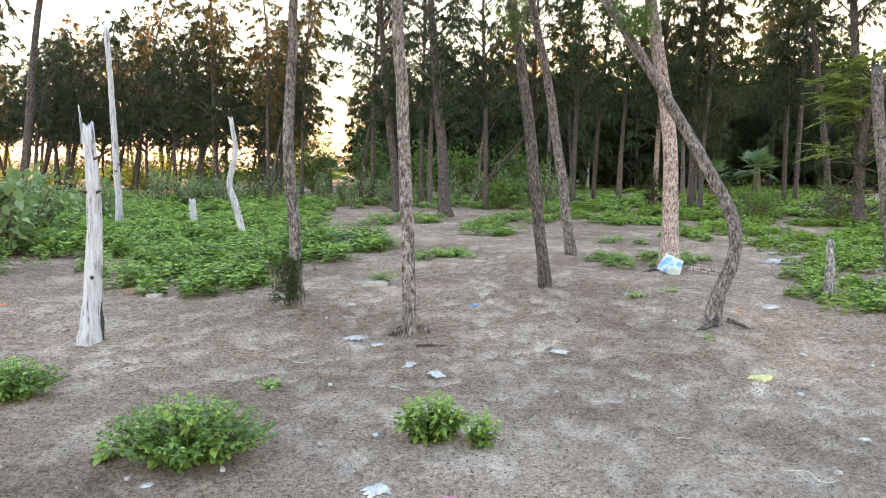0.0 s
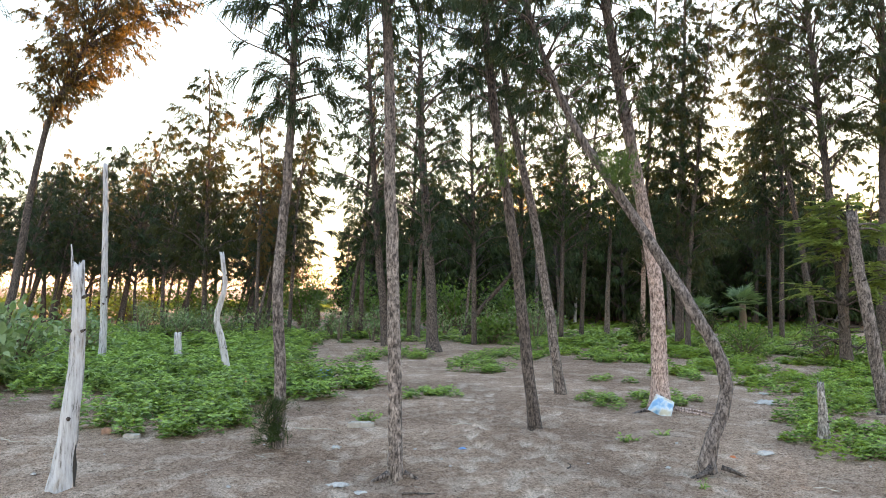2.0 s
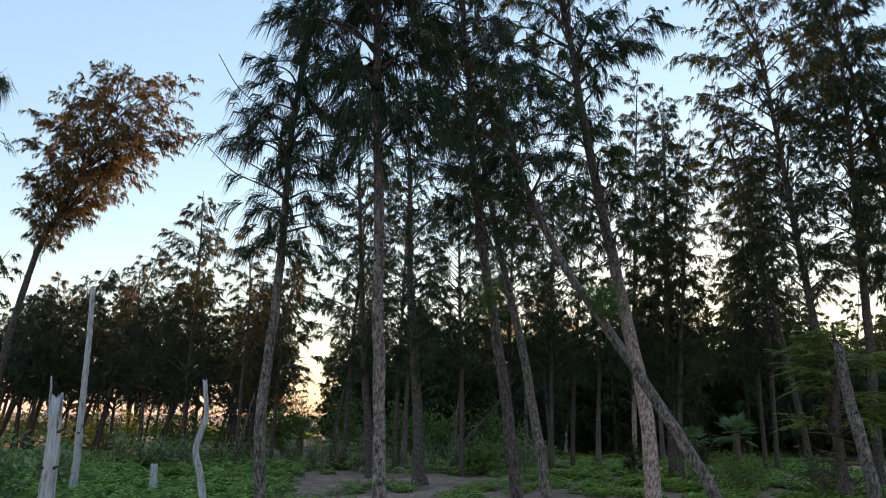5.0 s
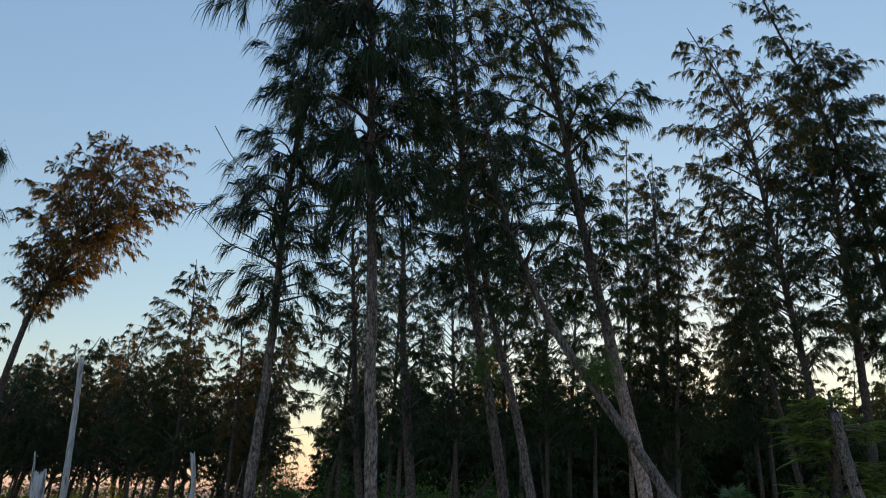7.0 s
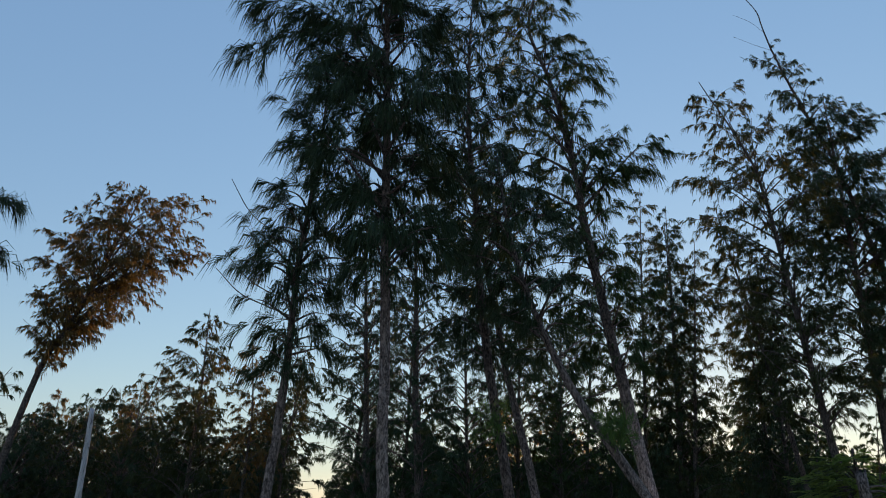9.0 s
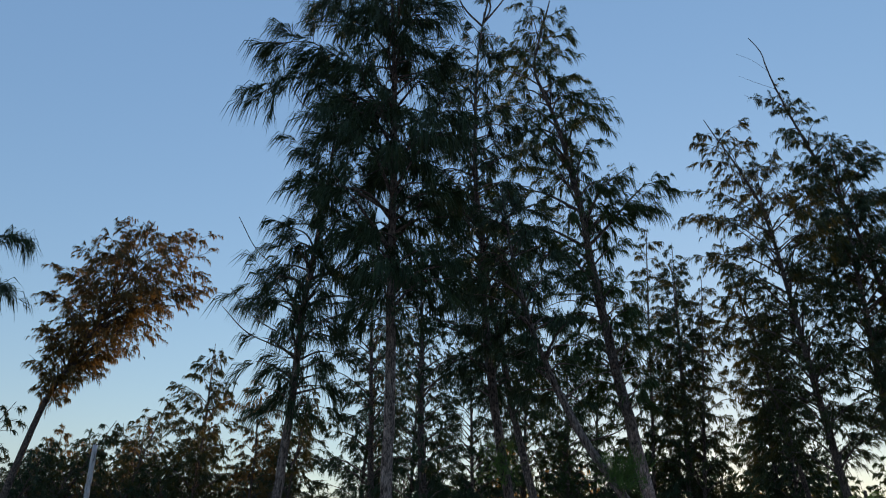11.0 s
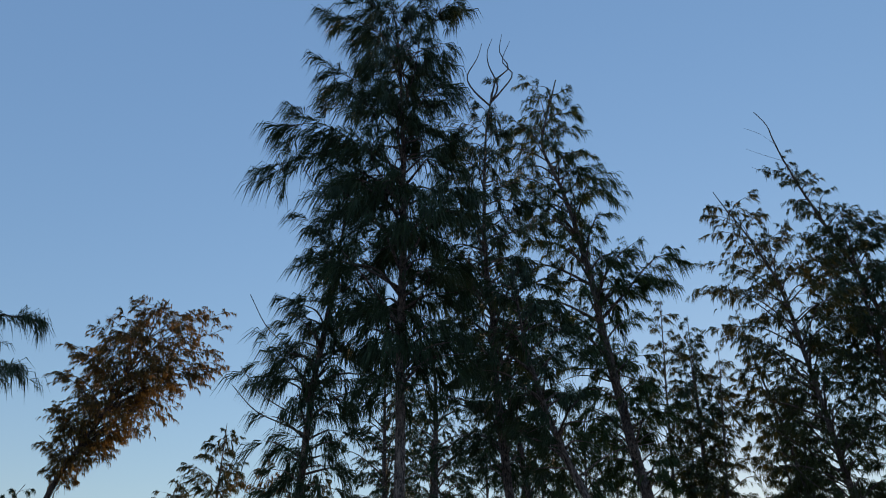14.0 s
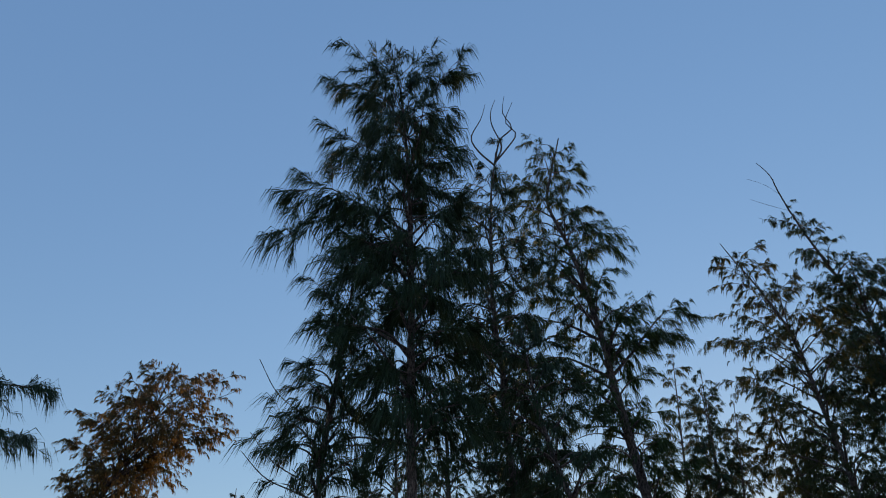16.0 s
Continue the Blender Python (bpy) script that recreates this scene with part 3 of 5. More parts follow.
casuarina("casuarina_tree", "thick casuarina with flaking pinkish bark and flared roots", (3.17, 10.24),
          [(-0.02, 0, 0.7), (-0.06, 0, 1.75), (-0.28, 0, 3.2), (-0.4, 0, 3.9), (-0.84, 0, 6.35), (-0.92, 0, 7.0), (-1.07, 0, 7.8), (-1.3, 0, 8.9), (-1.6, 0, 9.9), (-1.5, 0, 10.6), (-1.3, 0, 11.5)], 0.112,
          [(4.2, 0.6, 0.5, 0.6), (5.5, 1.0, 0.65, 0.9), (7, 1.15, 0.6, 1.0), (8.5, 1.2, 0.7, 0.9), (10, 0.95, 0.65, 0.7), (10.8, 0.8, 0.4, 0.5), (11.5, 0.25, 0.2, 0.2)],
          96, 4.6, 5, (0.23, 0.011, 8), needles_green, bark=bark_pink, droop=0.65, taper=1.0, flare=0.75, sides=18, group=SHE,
          extra=[(6.6, [(0.4, 0, 0.45), (0.8, 0, 0.95), (1.1, 0, 1.2), (1.35, 0, 1.0)]), (6.8, [(0.35, 0.1, 0.4), (0.75, 0.1, 0.55), (1.1, 0.1, 0.6)]), (8.9, [(0.35, 0, 0.35), (0.6, 0, 0.35), (0.72, 0, 0.05)])],
          dead=[(5.6, [(-0.5, 0, 0.1), (-0.95, 0.1, -0.05)]), (4.9, [(-0.5, -0.1, 0.25), (-0.9, -0.1, 0.3)])])
casuarina("casuarina_tree", "crooked leaning casuarina bent near the ground", (2.48, 6.6),
          [(-0.02, 0, 0.12), (0.06, 0, 0.38), (0.17, 0.02, 0.66), (0.1, 0.04, 1.04), (-0.16, 0.08, 1.52), (-0.57, 0.15, 2.21), (-0.83, 0.2, 2.62), (-1.15, 0.3, 3.15), (-1.46, 0.4, 3.9), (-1.7, 0.5, 4.9), (-1.8, 0.55, 5.8)], 0.057,
          [(3.5, 0.35, 0.4, 0.4), (4.4, 0.6, 0.6, 0.6), (5.2, 0.55, 0.55, 0.5), (5.8, 0.25, 0.25, 0.2)], 40, 3.6, 6, (0.23, 0.0085, 8), needles_dark, droop=0.5, flare=0.5, group=SHE,
          dead=[(3.0, [(0.3, 0, 0.1), (0.55, 0, 0.3)]), (3.4, [(0.35, 0, 0.25), (0.75, 0, 0.35)])])

MIDS = "she-oaks behind the clearing"
casuarina("casuarina_tree", "dark casuarina trunk behind the clearing, needles in hanging tiers", (-1.3, 21.5),
          [(-0.3, 0, 3.6), (-0.36, 0, 4.5), (-0.7, 0, 9.6), (-0.75, 0, 11.4)], 0.12,
          [(2.6, 0.9, 0.7, 0.8), (5, 1.4, 1.4, 1.2), (7, 1.3, 1.5, 1.2), (9.5, 1.1, 1.2, 1.0), (11.4, 0.3, 0.3, 0.2)], 84, 2.4, 7, (0.24, 0.019, 6), needles_dark, bark_dark, 0.5, group=MIDS)
casuarina("casuarina_tree", "casuarina with a thick fluted base and dark hanging needles", (0.09, 19.3),
          [(-0.04, 0, 0.6), (-0.1, 0, 2.0), (-0.33, 0, 5.5), (-0.4, 0, 7.35), (-0.53, 0, 9.1), (-0.6, 0, 10.4)], 0.14,
          [(2.4, 0.6, 0.7, 0.8), (4, 1.2, 1.2, 1.1), (5, 1.1, 1.6, 1.2), (7, 1.1, 1.6, 1.2), (9, 0.95, 1.1, 0.9), (10.4, 0.3, 0.3, 0.2)], 84, 2.4, 8, (0.24, 0.019, 6), needles_dark, bark_dark, 0.5, flare=0.8, group=MIDS,
          dead=[(0.9, [(0.25, 0, 0.1), (0.4, 0, 0.3), (0.45, 0, 0.45)])])
casuarina("casuarina_tree", "leaning casuarina with a wide russet crown catching the low sun", (-10.75, 18.5),
          [(0.36, 0, 1.4), (0.8, 0, 4.3), (1.2, 0, 6.0), (1.85, 0, 7.4), (2.35, 0, 9.0), (2.85, 0, 10.8)], 0.105,
          [(5.8, 0.35, 0.4, 0.4), (6.6, 0.6, 0.7, 0.6), (7.2, 0.9, 1.2, 1.0), (8.2, 1.5, 1.7, 1.3), (9.2, 1.9, 2.5, 1.5), (10, 1.2, 2.3, 1.2), (10.8, 0.5, 0.9, 0.4)], 130, 7.5, 9, (0.18, 0.019, 5), needles_sun_brown, bark_dark, 0.8, group=MIDS, rise=0.7,
          dead=[(6.3, [(-0.3, 0, 0.4), (-0.7, 0, 1.0)]), (6.2, [(-0.3, 0, 0.25), (-0.9, 0, 0.7)])])
casuarina("casuarina_tree", "upright casuarina with brownish tips", (-7.63, 25.0), [(0.02, 0, 4), (0.05, 0, 6.5), (-0.05, 0, 9.3)], 0.085,
          [(1.8, 1.0, 1.0, 1.0), (3.6, 1.6, 1.6, 1.4), (6.2, 1.5, 1.4, 1.3), (8.0, 1.0, 0.9, 0.9), (9.3, 0.25, 0.25, 0.25)], 84, 4.0, 10, (0.22, 0.022, 5), needles_olive, bark_dark, 0.6, group=MIDS, split_limbs=False)
casuarina("casuarina_tree", "thin casuarina with a sparse yellowish crown", (-5.6, 23.8), [(0.0, 0, 3), (0.05, 0, 5.7), (-0.2, 0, 7.9)], 0.06,
          [(2.5, 0.4, 0.5, 0.5), (5, 0.8, 0.7, 0.7), (7, 0.9, 0.6, 0.7), (7.9, 0.2, 0.2, 0.2)], 54, 3.2, 11, (0.22, 0.022, 5), needles_sun_brown, bark_dark, 0.6, group=MIDS, split_limbs=False)
casuarina("casuarina_tree", "thin casuarina with a sparse olive crown", (-4.68, 24.4), [(0.05, 0, 1.2), (0.2, 0, 4.3), (0.5, 0, 6.8), (0.56, 0, 7.9)], 0.06,
          [(2.4, 0.5, 0.5, 0.5), (5, 0.8, 0.7, 0.7), (6.8, 0.6, 0.6, 0.6), (7.9, 0.2, 0.2, 0.2)], 54, 3.2, 12, (0.22, 0.022, 5), needles_olive, bark_dark, 0.6, group=MIDS, split_limbs=False)
casuarina("casuarina_tree", "tall casuarina leaning over, wind-combed crown", (9.70, 17.16),
          [(-0.16, 0, 1.45), (-0.33, 0, 3.43), (-0.53, 0, 5.48), (-0.79, 0, 8.32), (-1.03, 0, 10.56), (-1.32, 0, 11.62), (-2.38, 0, 13.86)], 0.099,
          [(4.75, 1.19, 1.19, 1.19), (7.79, 1.72, 1.58, 1.58), (10.3, 1.98, 1.58, 1.72), (12.14, 1.45, 1.58, 1.32), (13.86, 0.46, 0.59, 0.4)], 96, 3.4, 13, (0.23, 0.0169, 6), needles_olive, bark_dark, 0.6, group=MIDS,
          dead=[(6.07, [(-0.92, 0, 0.66), (-1.85, 0, 1.32)]), (5.54, [(-0.79, 0, 0.26), (-1.58, 0, 1.19)])])
casuarina("casuarina_tree", "tall casuarina with a bare dead leader at its top", (13.46, 18.74),
          [(-0.4, 0, 3.43), (-0.99, 0, 8.58), (-1.78, 0, 12.28), (-2.31, 0, 13.86), (-2.71, 0, 15.18), (-2.97, 0, 16.1), (-3.19, 0, 17.03), (-3.33, 0, 17.69), (-3.63, 0, 18.22)], 0.112,
          [(4.75, 1.19, 1.19, 1.32), (8.71, 1.45, 1.58, 1.45), (12.14, 1.19, 1.98, 1.45), (13.46, 0.92, 1.58, 1.06), (15.31, 0.92, 0.2, 0.53), (16.37, 0.59, 0.13, 0.26)], 84, 3.6, 14, (0.241, 0.0175, 6), needles_dark, bark_dark, 0.7, group=MIDS,
          dead=[(16.24, [(-0.53, 0, 0.2), (-1.12, 0, 0.46)]), (16.9, [(-0.4, 0, 0.4), (-0.92, 0, 0.66)]), (15.71, [(-0.66, 0, 0), (-1.19, 0, 0.26)])])
casuarina("casuarina_tree", "dense dark casuarina at the edge of the clearing", (11.22, 18.35), [(0.13, 0, 3.43), (0.2, 0, 7.39), (0.26, 0, 14.26)], 0.119,
          [(5.41, 1.06, 1.32, 1.32), (8.71, 1.72, 1.98, 1.72), (11.35, 1.72, 1.98, 1.58), (13.2, 1.19, 1.45, 1.19), (14.26, 0.53, 0.66, 0.53)], 84, 5.0, 15, (0.253, 0.0175, 6), needles_dark, bark_dark, 0.7, group=MIDS)
casuarina("casuarina_tree", "thin leaning casuarina with a bare lower stem", (11.09, 21.12), [(-0.4, 0, 2.77), (-0.99, 0, 6.07), (-1.72, 0, 10.03), (-2.11, 0, 12.14)], 0.092,
          [(5.41, 0.79, 0.79, 0.79), (8.71, 1.32, 1.19, 1.19), (12.14, 0.4, 0.4, 0.4)], 50, 3.4, 16, (0.253, 0.02, 6), needles_olive, bark_dark, 0.6, group=MIDS, split_limbs=False)
casuarina("casuarina_tree", "casuarina whose needle sprays reach out over the clearing", (-6.5, 7.3), [(0.0, 0, 3), (0.05, 0, 6), (0.1, 0, 7.4)], 0.09,
          [(3.6, 0.5, 0.5, 0.6), (4.4, 0.8, 1.0, 0.8), (5.2, 0.8, 1.0, 0.8), (6.4, 0.6, 0.6, 0.6), (7.4, 0.3, 0.3, 0.3)], 34, 3.0, 17, (0.28, 0.0085, 9), needles_dark, bark_grey, 0.4, group=MIDS,
          extra=[(4.5, [(0.6, 0, 0.5), (1.3, 0, 0.65), (1.95, 0, 0.58)]), (4.2, [(0.6, 0.2, 0.35), (1.3, 0.2, 0.45), (1.7, 0.2, 0.4)])])
for k, (x, y, dx, h, wide, mat) in enumerate([(6.65, 23.2, 0.65, 13.6, 1.2, needles_olive), (8.2, 24.2, 0.3, 13.4, 1.4, needles_dark), (7.4, 22.2, 0.3, 11.8, 1.3, needles_dark), (7.5, 21.6, 0.9, 11.0, 1.3, needles_olive), (5.3, 26.2, 0.9, 11.5, 1.7, needles_dark), (11.9, 25.0, 0.2, 12.2, 1.4, needles_dark), (12.2, 26.5, -0.3, 12.0, 1.5, needles_olive), (2.9, 24.5, 0.3, 11.0, 2.0, needles_dark), (-2.4, 25.0, 0.5, 10.2, 1.4, needles_dark), (1.3, 22.5, -0.2, 9.4, 1.7, needles_dark), (4.1, 23.4, 0.3, 10.0, 1.8, needles_green), (-0.7, 24.0, 0.2, 9.6, 1.6, needles_dark)]):
    casuarina("casuarina_tree", "tall casuarina with drooping needles behind the clearing", (x, y), [(dx * 0.2, 0, h * 0.3), (dx * 0.55, 0, h * 0.6), (dx, 0, h)], 0.075,
              [(2.2 if k < 4 else 3.4, wide * 0.6, wide * 0.7, wide * 0.7), (h * 0.45, wide, wide, wide), (h * 0.75, wide * 0.85, wide * 0.85, wide * 0.85), (h, 0.2, 0.2, 0.2)], 84, 2.6, 140 + k, (0.21, 0.019, 5), mat, bark_dark if k else bark_pink, 0.75, spread=0.4, group=MIDS, split_limbs=False)


# Woods behind: a few kinds of she-oak, repeated
WOODS = "she-oaks of the woods behind"
kinds = []
for k, (h, low, wide, mat, lean) in enumerate([(10.6, 0.9, 1.9, needles_wood_haze, 0.3), (11.6, 1.3, 1.7, needles_wood_haze, -0.5), (9.0, 0.5, 1.9, needles_green, 0.5), (8.4, 3.3, 2.2, needles_olive, 0.9), (8.6, 3.4, 2.2, needles_sun_brown, -0.4), (7.6, 3.0, 2.3, needles_dark, 2.0), (10.8, 0.9, 2.0, needles_wood_haze, 0.3), (9.4, 0.6, 2.0, needles_green, -0.4), (10.4, 1.6, 2.1, needles_sun_glow, 0.3), (10.6, 3.0, 2.3, needles_wood_haze, 0.2), (6.2, 1.0, 2.3, needles_wood_haze, 0.3), (5.4, 0.7, 2.2, needles_green, -0.3)]):
    kinds.append(casuarina("casuarina_tree", "dense dark casuarina in the woods behind" if k in (0, 1, 2, 5, 6, 7, 9) else "low bushy dark casuarina in the woods behind" if k > 9 else "open casuarina with sunlit brownish needles in the woods behind", (0, 0),
                           [(lean * 0.15, 0, h * 0.35), (lean * 0.5, 0.1, h * 0.7), (lean, 0.2, h)], 0.085,
                           [(low, wide * 0.6, wide * 0.6, wide * 0.6), (h * 0.35, wide, wide, wide), (h * 0.7, wide * 0.75, wide * 0.75, wide * 0.75), (h, 0.25, 0.25, 0.25)],
                           56, (4.2, 4.2, 4.2, 2.4, 2.4, 2.5)[k] if k < 6 else 4.4 if k < 10 else 5.6, 40 + k, (0.3, 0.032, 5) if k < 6 else (0.34, 0.045, 5), mat, bark_dark, 0.35, group=WOODS, split_limbs=False, sides=9, spread=0.38))
wr = np.random.default_rng(21)
spots = []
for n in range(14000):
    y = wr.uniform(23.5, 60)
    x = wr.uniform(-0.75, 0.8) * y
    az = math.degrees(math.atan2(x, y))
    if -9.2 < az < -6.6 and y < 45:
        continue
    if -11 < az <= 2 and y < 34 or az < -9 and y < 27:
        continue
    if az > 2 and y < 37:
        continue
    if 18.8 < az < 24.6 and y < 36 or az < -11 and wr.random() < 0.5:
        continue
    gap = ((2.0 if y < 37 else 1.75) if az > 1 else 2.45 if az < -10 else 2.6) * (y / 30)
    if min([math.hypot(x - a, y - b) for a, b, _ in spots] + [99]) < gap:
        continue
    spots.append((x, y, az))
    if len(spots) >= 170:
        break
first = [True] * len(kinds)
for x, y, az in spots:
    k = int(wr.choice([0, 1, 2, 3], p=[0.38, 0.3, 0.26, 0.06])) if az > 0 else int(wr.choice([0, 2, 3, 4, 5], p=[0.18, 0.26, 0.14, 0.06, 0.36]) if az > -11 else wr.choice([3, 4, 5], p=[0.42, 0.12, 0.46]))
    if y > 37 and az > -5:
        k = 6 + int(wr.integers(2))
        if y > 44 and 2 < az < 28 and wr.random() < 0.5:
            k = 8
    if 19.8 < az < 24.8 and y < 41:
        k = 9
    s = (wr.uniform(0.62, 0.85) if y < 37 else wr.uniform(0.85, 1.1)) * (0.8 if -14 < az < -4 else 1.0)
    m = pose(x, y, gz(x, y), wr.normal(0, 3.5), wr.normal(0, 4.5), 0) @ pose(0, 0, 0, 0, 0, wr.uniform(0, 360) if k != 5 else wr.normal(0, 25)) @ Matrix.Scale(s, 4)
    if first[k]:
        first[k] = False
        kinds[k].matrix_basis = m
    else:
        copy_thing(kinds[k], m)

low = [(9.4, 36.0), (12.6, 41.5)]
for n in range(6000):
    y = wr.uniform(34, 52)
    az = wr.uniform(3, 38) if n % 3 else wr.uniform(-5, 3)
    x = y * math.tan(radians(az))
    if 18.8 < az < 24.6 and y < 40 or az < 3 and y < 37 or min([math.hypot(x - a, y - b) for a, b in low] + [99]) < 2.6:
        continue
    low.append((x, y))
    if len(low) > 76:
        break
for x, y in low:
    k = 10 + int(wr.integers(2))
    m = pose(x, y, gz(x, y), 0, 0, wr.uniform(0, 360)) @ Matrix.Scale(wr.uniform(0.75, 1.15), 4)
    if first[k]:
        first[k] = False
        kinds[k].matrix_basis = m
    else:
        copy_thing(kinds[k], m)

for k, waiting in enumerate(first):
    if waiting:
        x, y = -26 + 3 * k, 52
        kinds[k].matrix_basis = pose(x, y, gz(x, y)) @ Matrix.Scale(0.9, 4)

# Bushy leaning she-oaks along the open side, over the sunlit scrub
row = []
for n in range(4000):
    y = wr.uniform(27, 40)
    az = wr.uniform(-36, -11.5)
    x = y * math.tan(radians(az))
    if min([math.hypot(x - a, y - b) for a, b in row] + [99]) < 2.7 or (-20 < az and wr.random() < 0.5):
        continue
    row.append((x, y))
    if len(row) > 26:
        break
for x, y in row:
    k = int(wr.choice([5, 5, 3]))
    copy_thing(kinds[k], pose(x, y, gz(x, y), wr.normal(0, 5), wr.normal(7, 7), 0) @ pose(0, 0, 0, 0, 0, wr.normal(0, 40)) @ Matrix.Scale(wr.uniform(0.78, 1.06), 4))

# Thin stems and stumps seen between the trees, leaning poles without foliage
def bare_stem(name, label, base, path, r0, mat, seed, jag=0.0, knots=0, twigs=(), group="", taper=0.75, sides=12, category="dead tree"):
    r = np.random.default_rng(seed)
    bx, by = base
    thing = empty(name, bx, by, gz(bx, by), label, category, group)
    top = path[-1][2]
    line = spline([(0, 0, -0.12)] + list(path), max(10, int(top * 9)))
    line[1:-1, :2] += r.normal(0, r0 * 0.035, (len(line) - 2, 2))
    z = np.clip(line[:, 2] / top, 0, 1)
    rad = r0 * (1 - (1 - taper) * z) * (1 + 0.35 * np.exp(-z * top / 0.12)) * (1 + r.normal(0, 0.012, len(line)))
    v, t, q = tube(line, rad, sides, 0.075, r, jag)
    part("trunk", mesh_of("trunk", v, t, q, mat, True), thing)
    for k in range(knots):
        i = int(r.integers(2, len(line) - 2))
        a = r.uniform(0, 6.28)
        out = np.array([math.cos(a), math.sin(a) - 0.7, 0.35])
        out /= np.linalg.norm(out)
        p = line[i] + out * rad[i] * 0.6
        ln = r.uniform(0.03, 0.09)
        part("knot", mesh_of("knot", *tube(np.array([p, p + out * ln * 0.5, p + out * ln]), [rad[i] * 0.34, rad[i] * 0.25, rad[i] * 0.14], 7, 0.12, r), bark_dark, True), thing, "broken-off branch stub")
    for pts in twigs:
        c = spline(pts, 7)
        part("splinter", mesh_of("splinter", *tube(c, np.linspace(r0 * 0.25, 0.006, 7), 5, 0.1, r), mat, True), thing, "pale splintered wood")
    return thing


bare_stem("dead_tree", "bleached barkless dead trunk standing in sand, splintered top", (-2.87, 5.87), [(0.02, 0, 0.15), (0.08, 0, 0.8), (0.1, 0, 1.3), (0.085, 0, 1.73)], 0.074, dead_wood, 60, 0.05, 6,
          [[(0.035, 0, 1.6), (0.03, 0, 1.77), (0.02, 0, 1.9)]], taper=0.55, sides=20)
tb = empty("bark_slab", -2.83, 5.90, gz(-2.8, 5.93), "dark slab of old bark leaning on the bleached trunk", "bark")
part("slab", mesh_of("slab", *tube(spline([(0.03, 0, -0.05), (0.035, 0.0, 0.25), (0.02, 0, 0.55)], 9), [0.04, 0.042, 0.04, 0.038, 0.034, 0.03, 0.022, 0.014, 0.006], 8, 0.2, rng), bark_black, True), tb)
bare_stem("dead_pole", "tall bleached dead pole standing among low green herbs", (-6.95, 15.8), [(0.02, 0, 0.6), (0.0, 0, 2.0), (-0.02, 0, 3.2), (-0.06, 0, 4.26)], 0.077, dead_wood, 61, 0.05, 3, taper=0.62, sides=14)
bare_stem("dead_tree", "bleached S-bent dead trunk among low green herbs", (-3.5, 13.0), [(-0.03, 0, 0.12), (-0.13, 0, 0.66), (-0.24, 0, 1.02), (-0.2, 0, 1.3), (-0.11, 0, 1.62), (-0.15, 0, 2.0), (-0.18, 0, 2.2)], 0.07, dead_wood, 62, 0.06, 3, taper=0.55, sides=14)
bare_stem("dead_stump", "short bleached stump among low green herbs", (-5.16, 15.3), [(-0.01, 0, 0.3), (-0.02, 0, 0.66)], 0.08, dead_wood, 63, 0.05, 2, taper=0.8)
bare_stem("dead_stump", "grey weathered stump at the edge of creeping plants", (4.21, 7.95), [(0.0, 0, 0.3), (-0.01, 0, 0.45), (-0.02, 0, 0.6)], 0.06, dead_grey, 64, 0.1, 1, taper=0.55)
bare_stem("dead_tree", "broken dead trunk with a splintered top, half barkless", (6.05, 9.8), [(-0.12, 0, 0.6), (-0.25, 0, 1.4), (-0.36, 0, 2.0), (-0.42, 0, 2.62)], 0.082, bark_grey, 65, 0.12, 2,
          [[(-0.4, -0.02, 2.45), (-0.2, -0.05, 2.46), (-0.05, -0.05, 2.42)], [(-0.4, 0, 2.5), (-0.18, -0.03, 2.53), (-0.02, -0.03, 2.47)], [(-0.12, -0.1, 0.05), (-0.2, -0.1, 0.8), (-0.28, -0.095, 1.4)]], taper=0.75)
STEMS = "bare stems behind the clearing"
for k, (x, y, dx, h, r0, mat) in enumerate([(6.1, 25.7, 0.2, 4.6, 0.1, bark_grey), (-2.8, 25.2, 0.9, 5.0, 0.09, bark_dark), (-0.45, 24.4, 0.25, 6.0, 0.09, bark_grey), (1.2, 26.0, 0.6, 5.0, 0.06, bark_grey), (9.7, 30.0, -0.2, 4.4, 0.1, bark_grey),
                                             (4.7, 33.0, 0.0, 4.4, 0.11, bark_grey), (5.9, 34.0, -0.35, 4.6, 0.1, bark_grey), (-5.6, 24.0, 0.4, 2.4, 0.07, bark_grey), (12.2, 38.0, -0.3, 4.6, 0.08, dead_wood),
                                             (7.0, 36.0, 0.1, 2.2, 0.09, dead_wood)]):
    bare_stem("tree_stem", "slim leaning tree stem behind the clearing" if mat is not dead_wood else "pale dead stem behind the clearing", (x, y), [(dx * 0.15, 0, h * 0.3), (dx * 0.5, 0, h * 0.62), (dx, 0, h)], r0, mat, 70 + k, group=STEMS, taper=0.35, sides=9, category="tree stem")
bare_stem("fallen_branch", "curved dark fallen branch behind the clearing", (1.0, 25.0), [(0.15, 0, 0.2), (0.7, 0, 1.1), (1.5, 0, 2.0), (2.2, 0, 3.0)], 0.09, bark_dark, 98, taper=0.4, category="branch")
bare_stem("fallen_branch", "pale forked fallen branch on the far ground", (13.6, 37.0), [(0.1, 0, 0.5), (-0.2, 0, 1.1), (-0.1, 0, 1.9)], 0.09, dead_wood, 99, taper=0.3, category="branch", twigs=[[(0.1, 0, 0.5), (0.6, 0, 0.9), (1.2, 0, 1.0)], [(0.05, 0, 0.3), (0.5, 0, 0.3), (0.9, 0, 0.6)]])


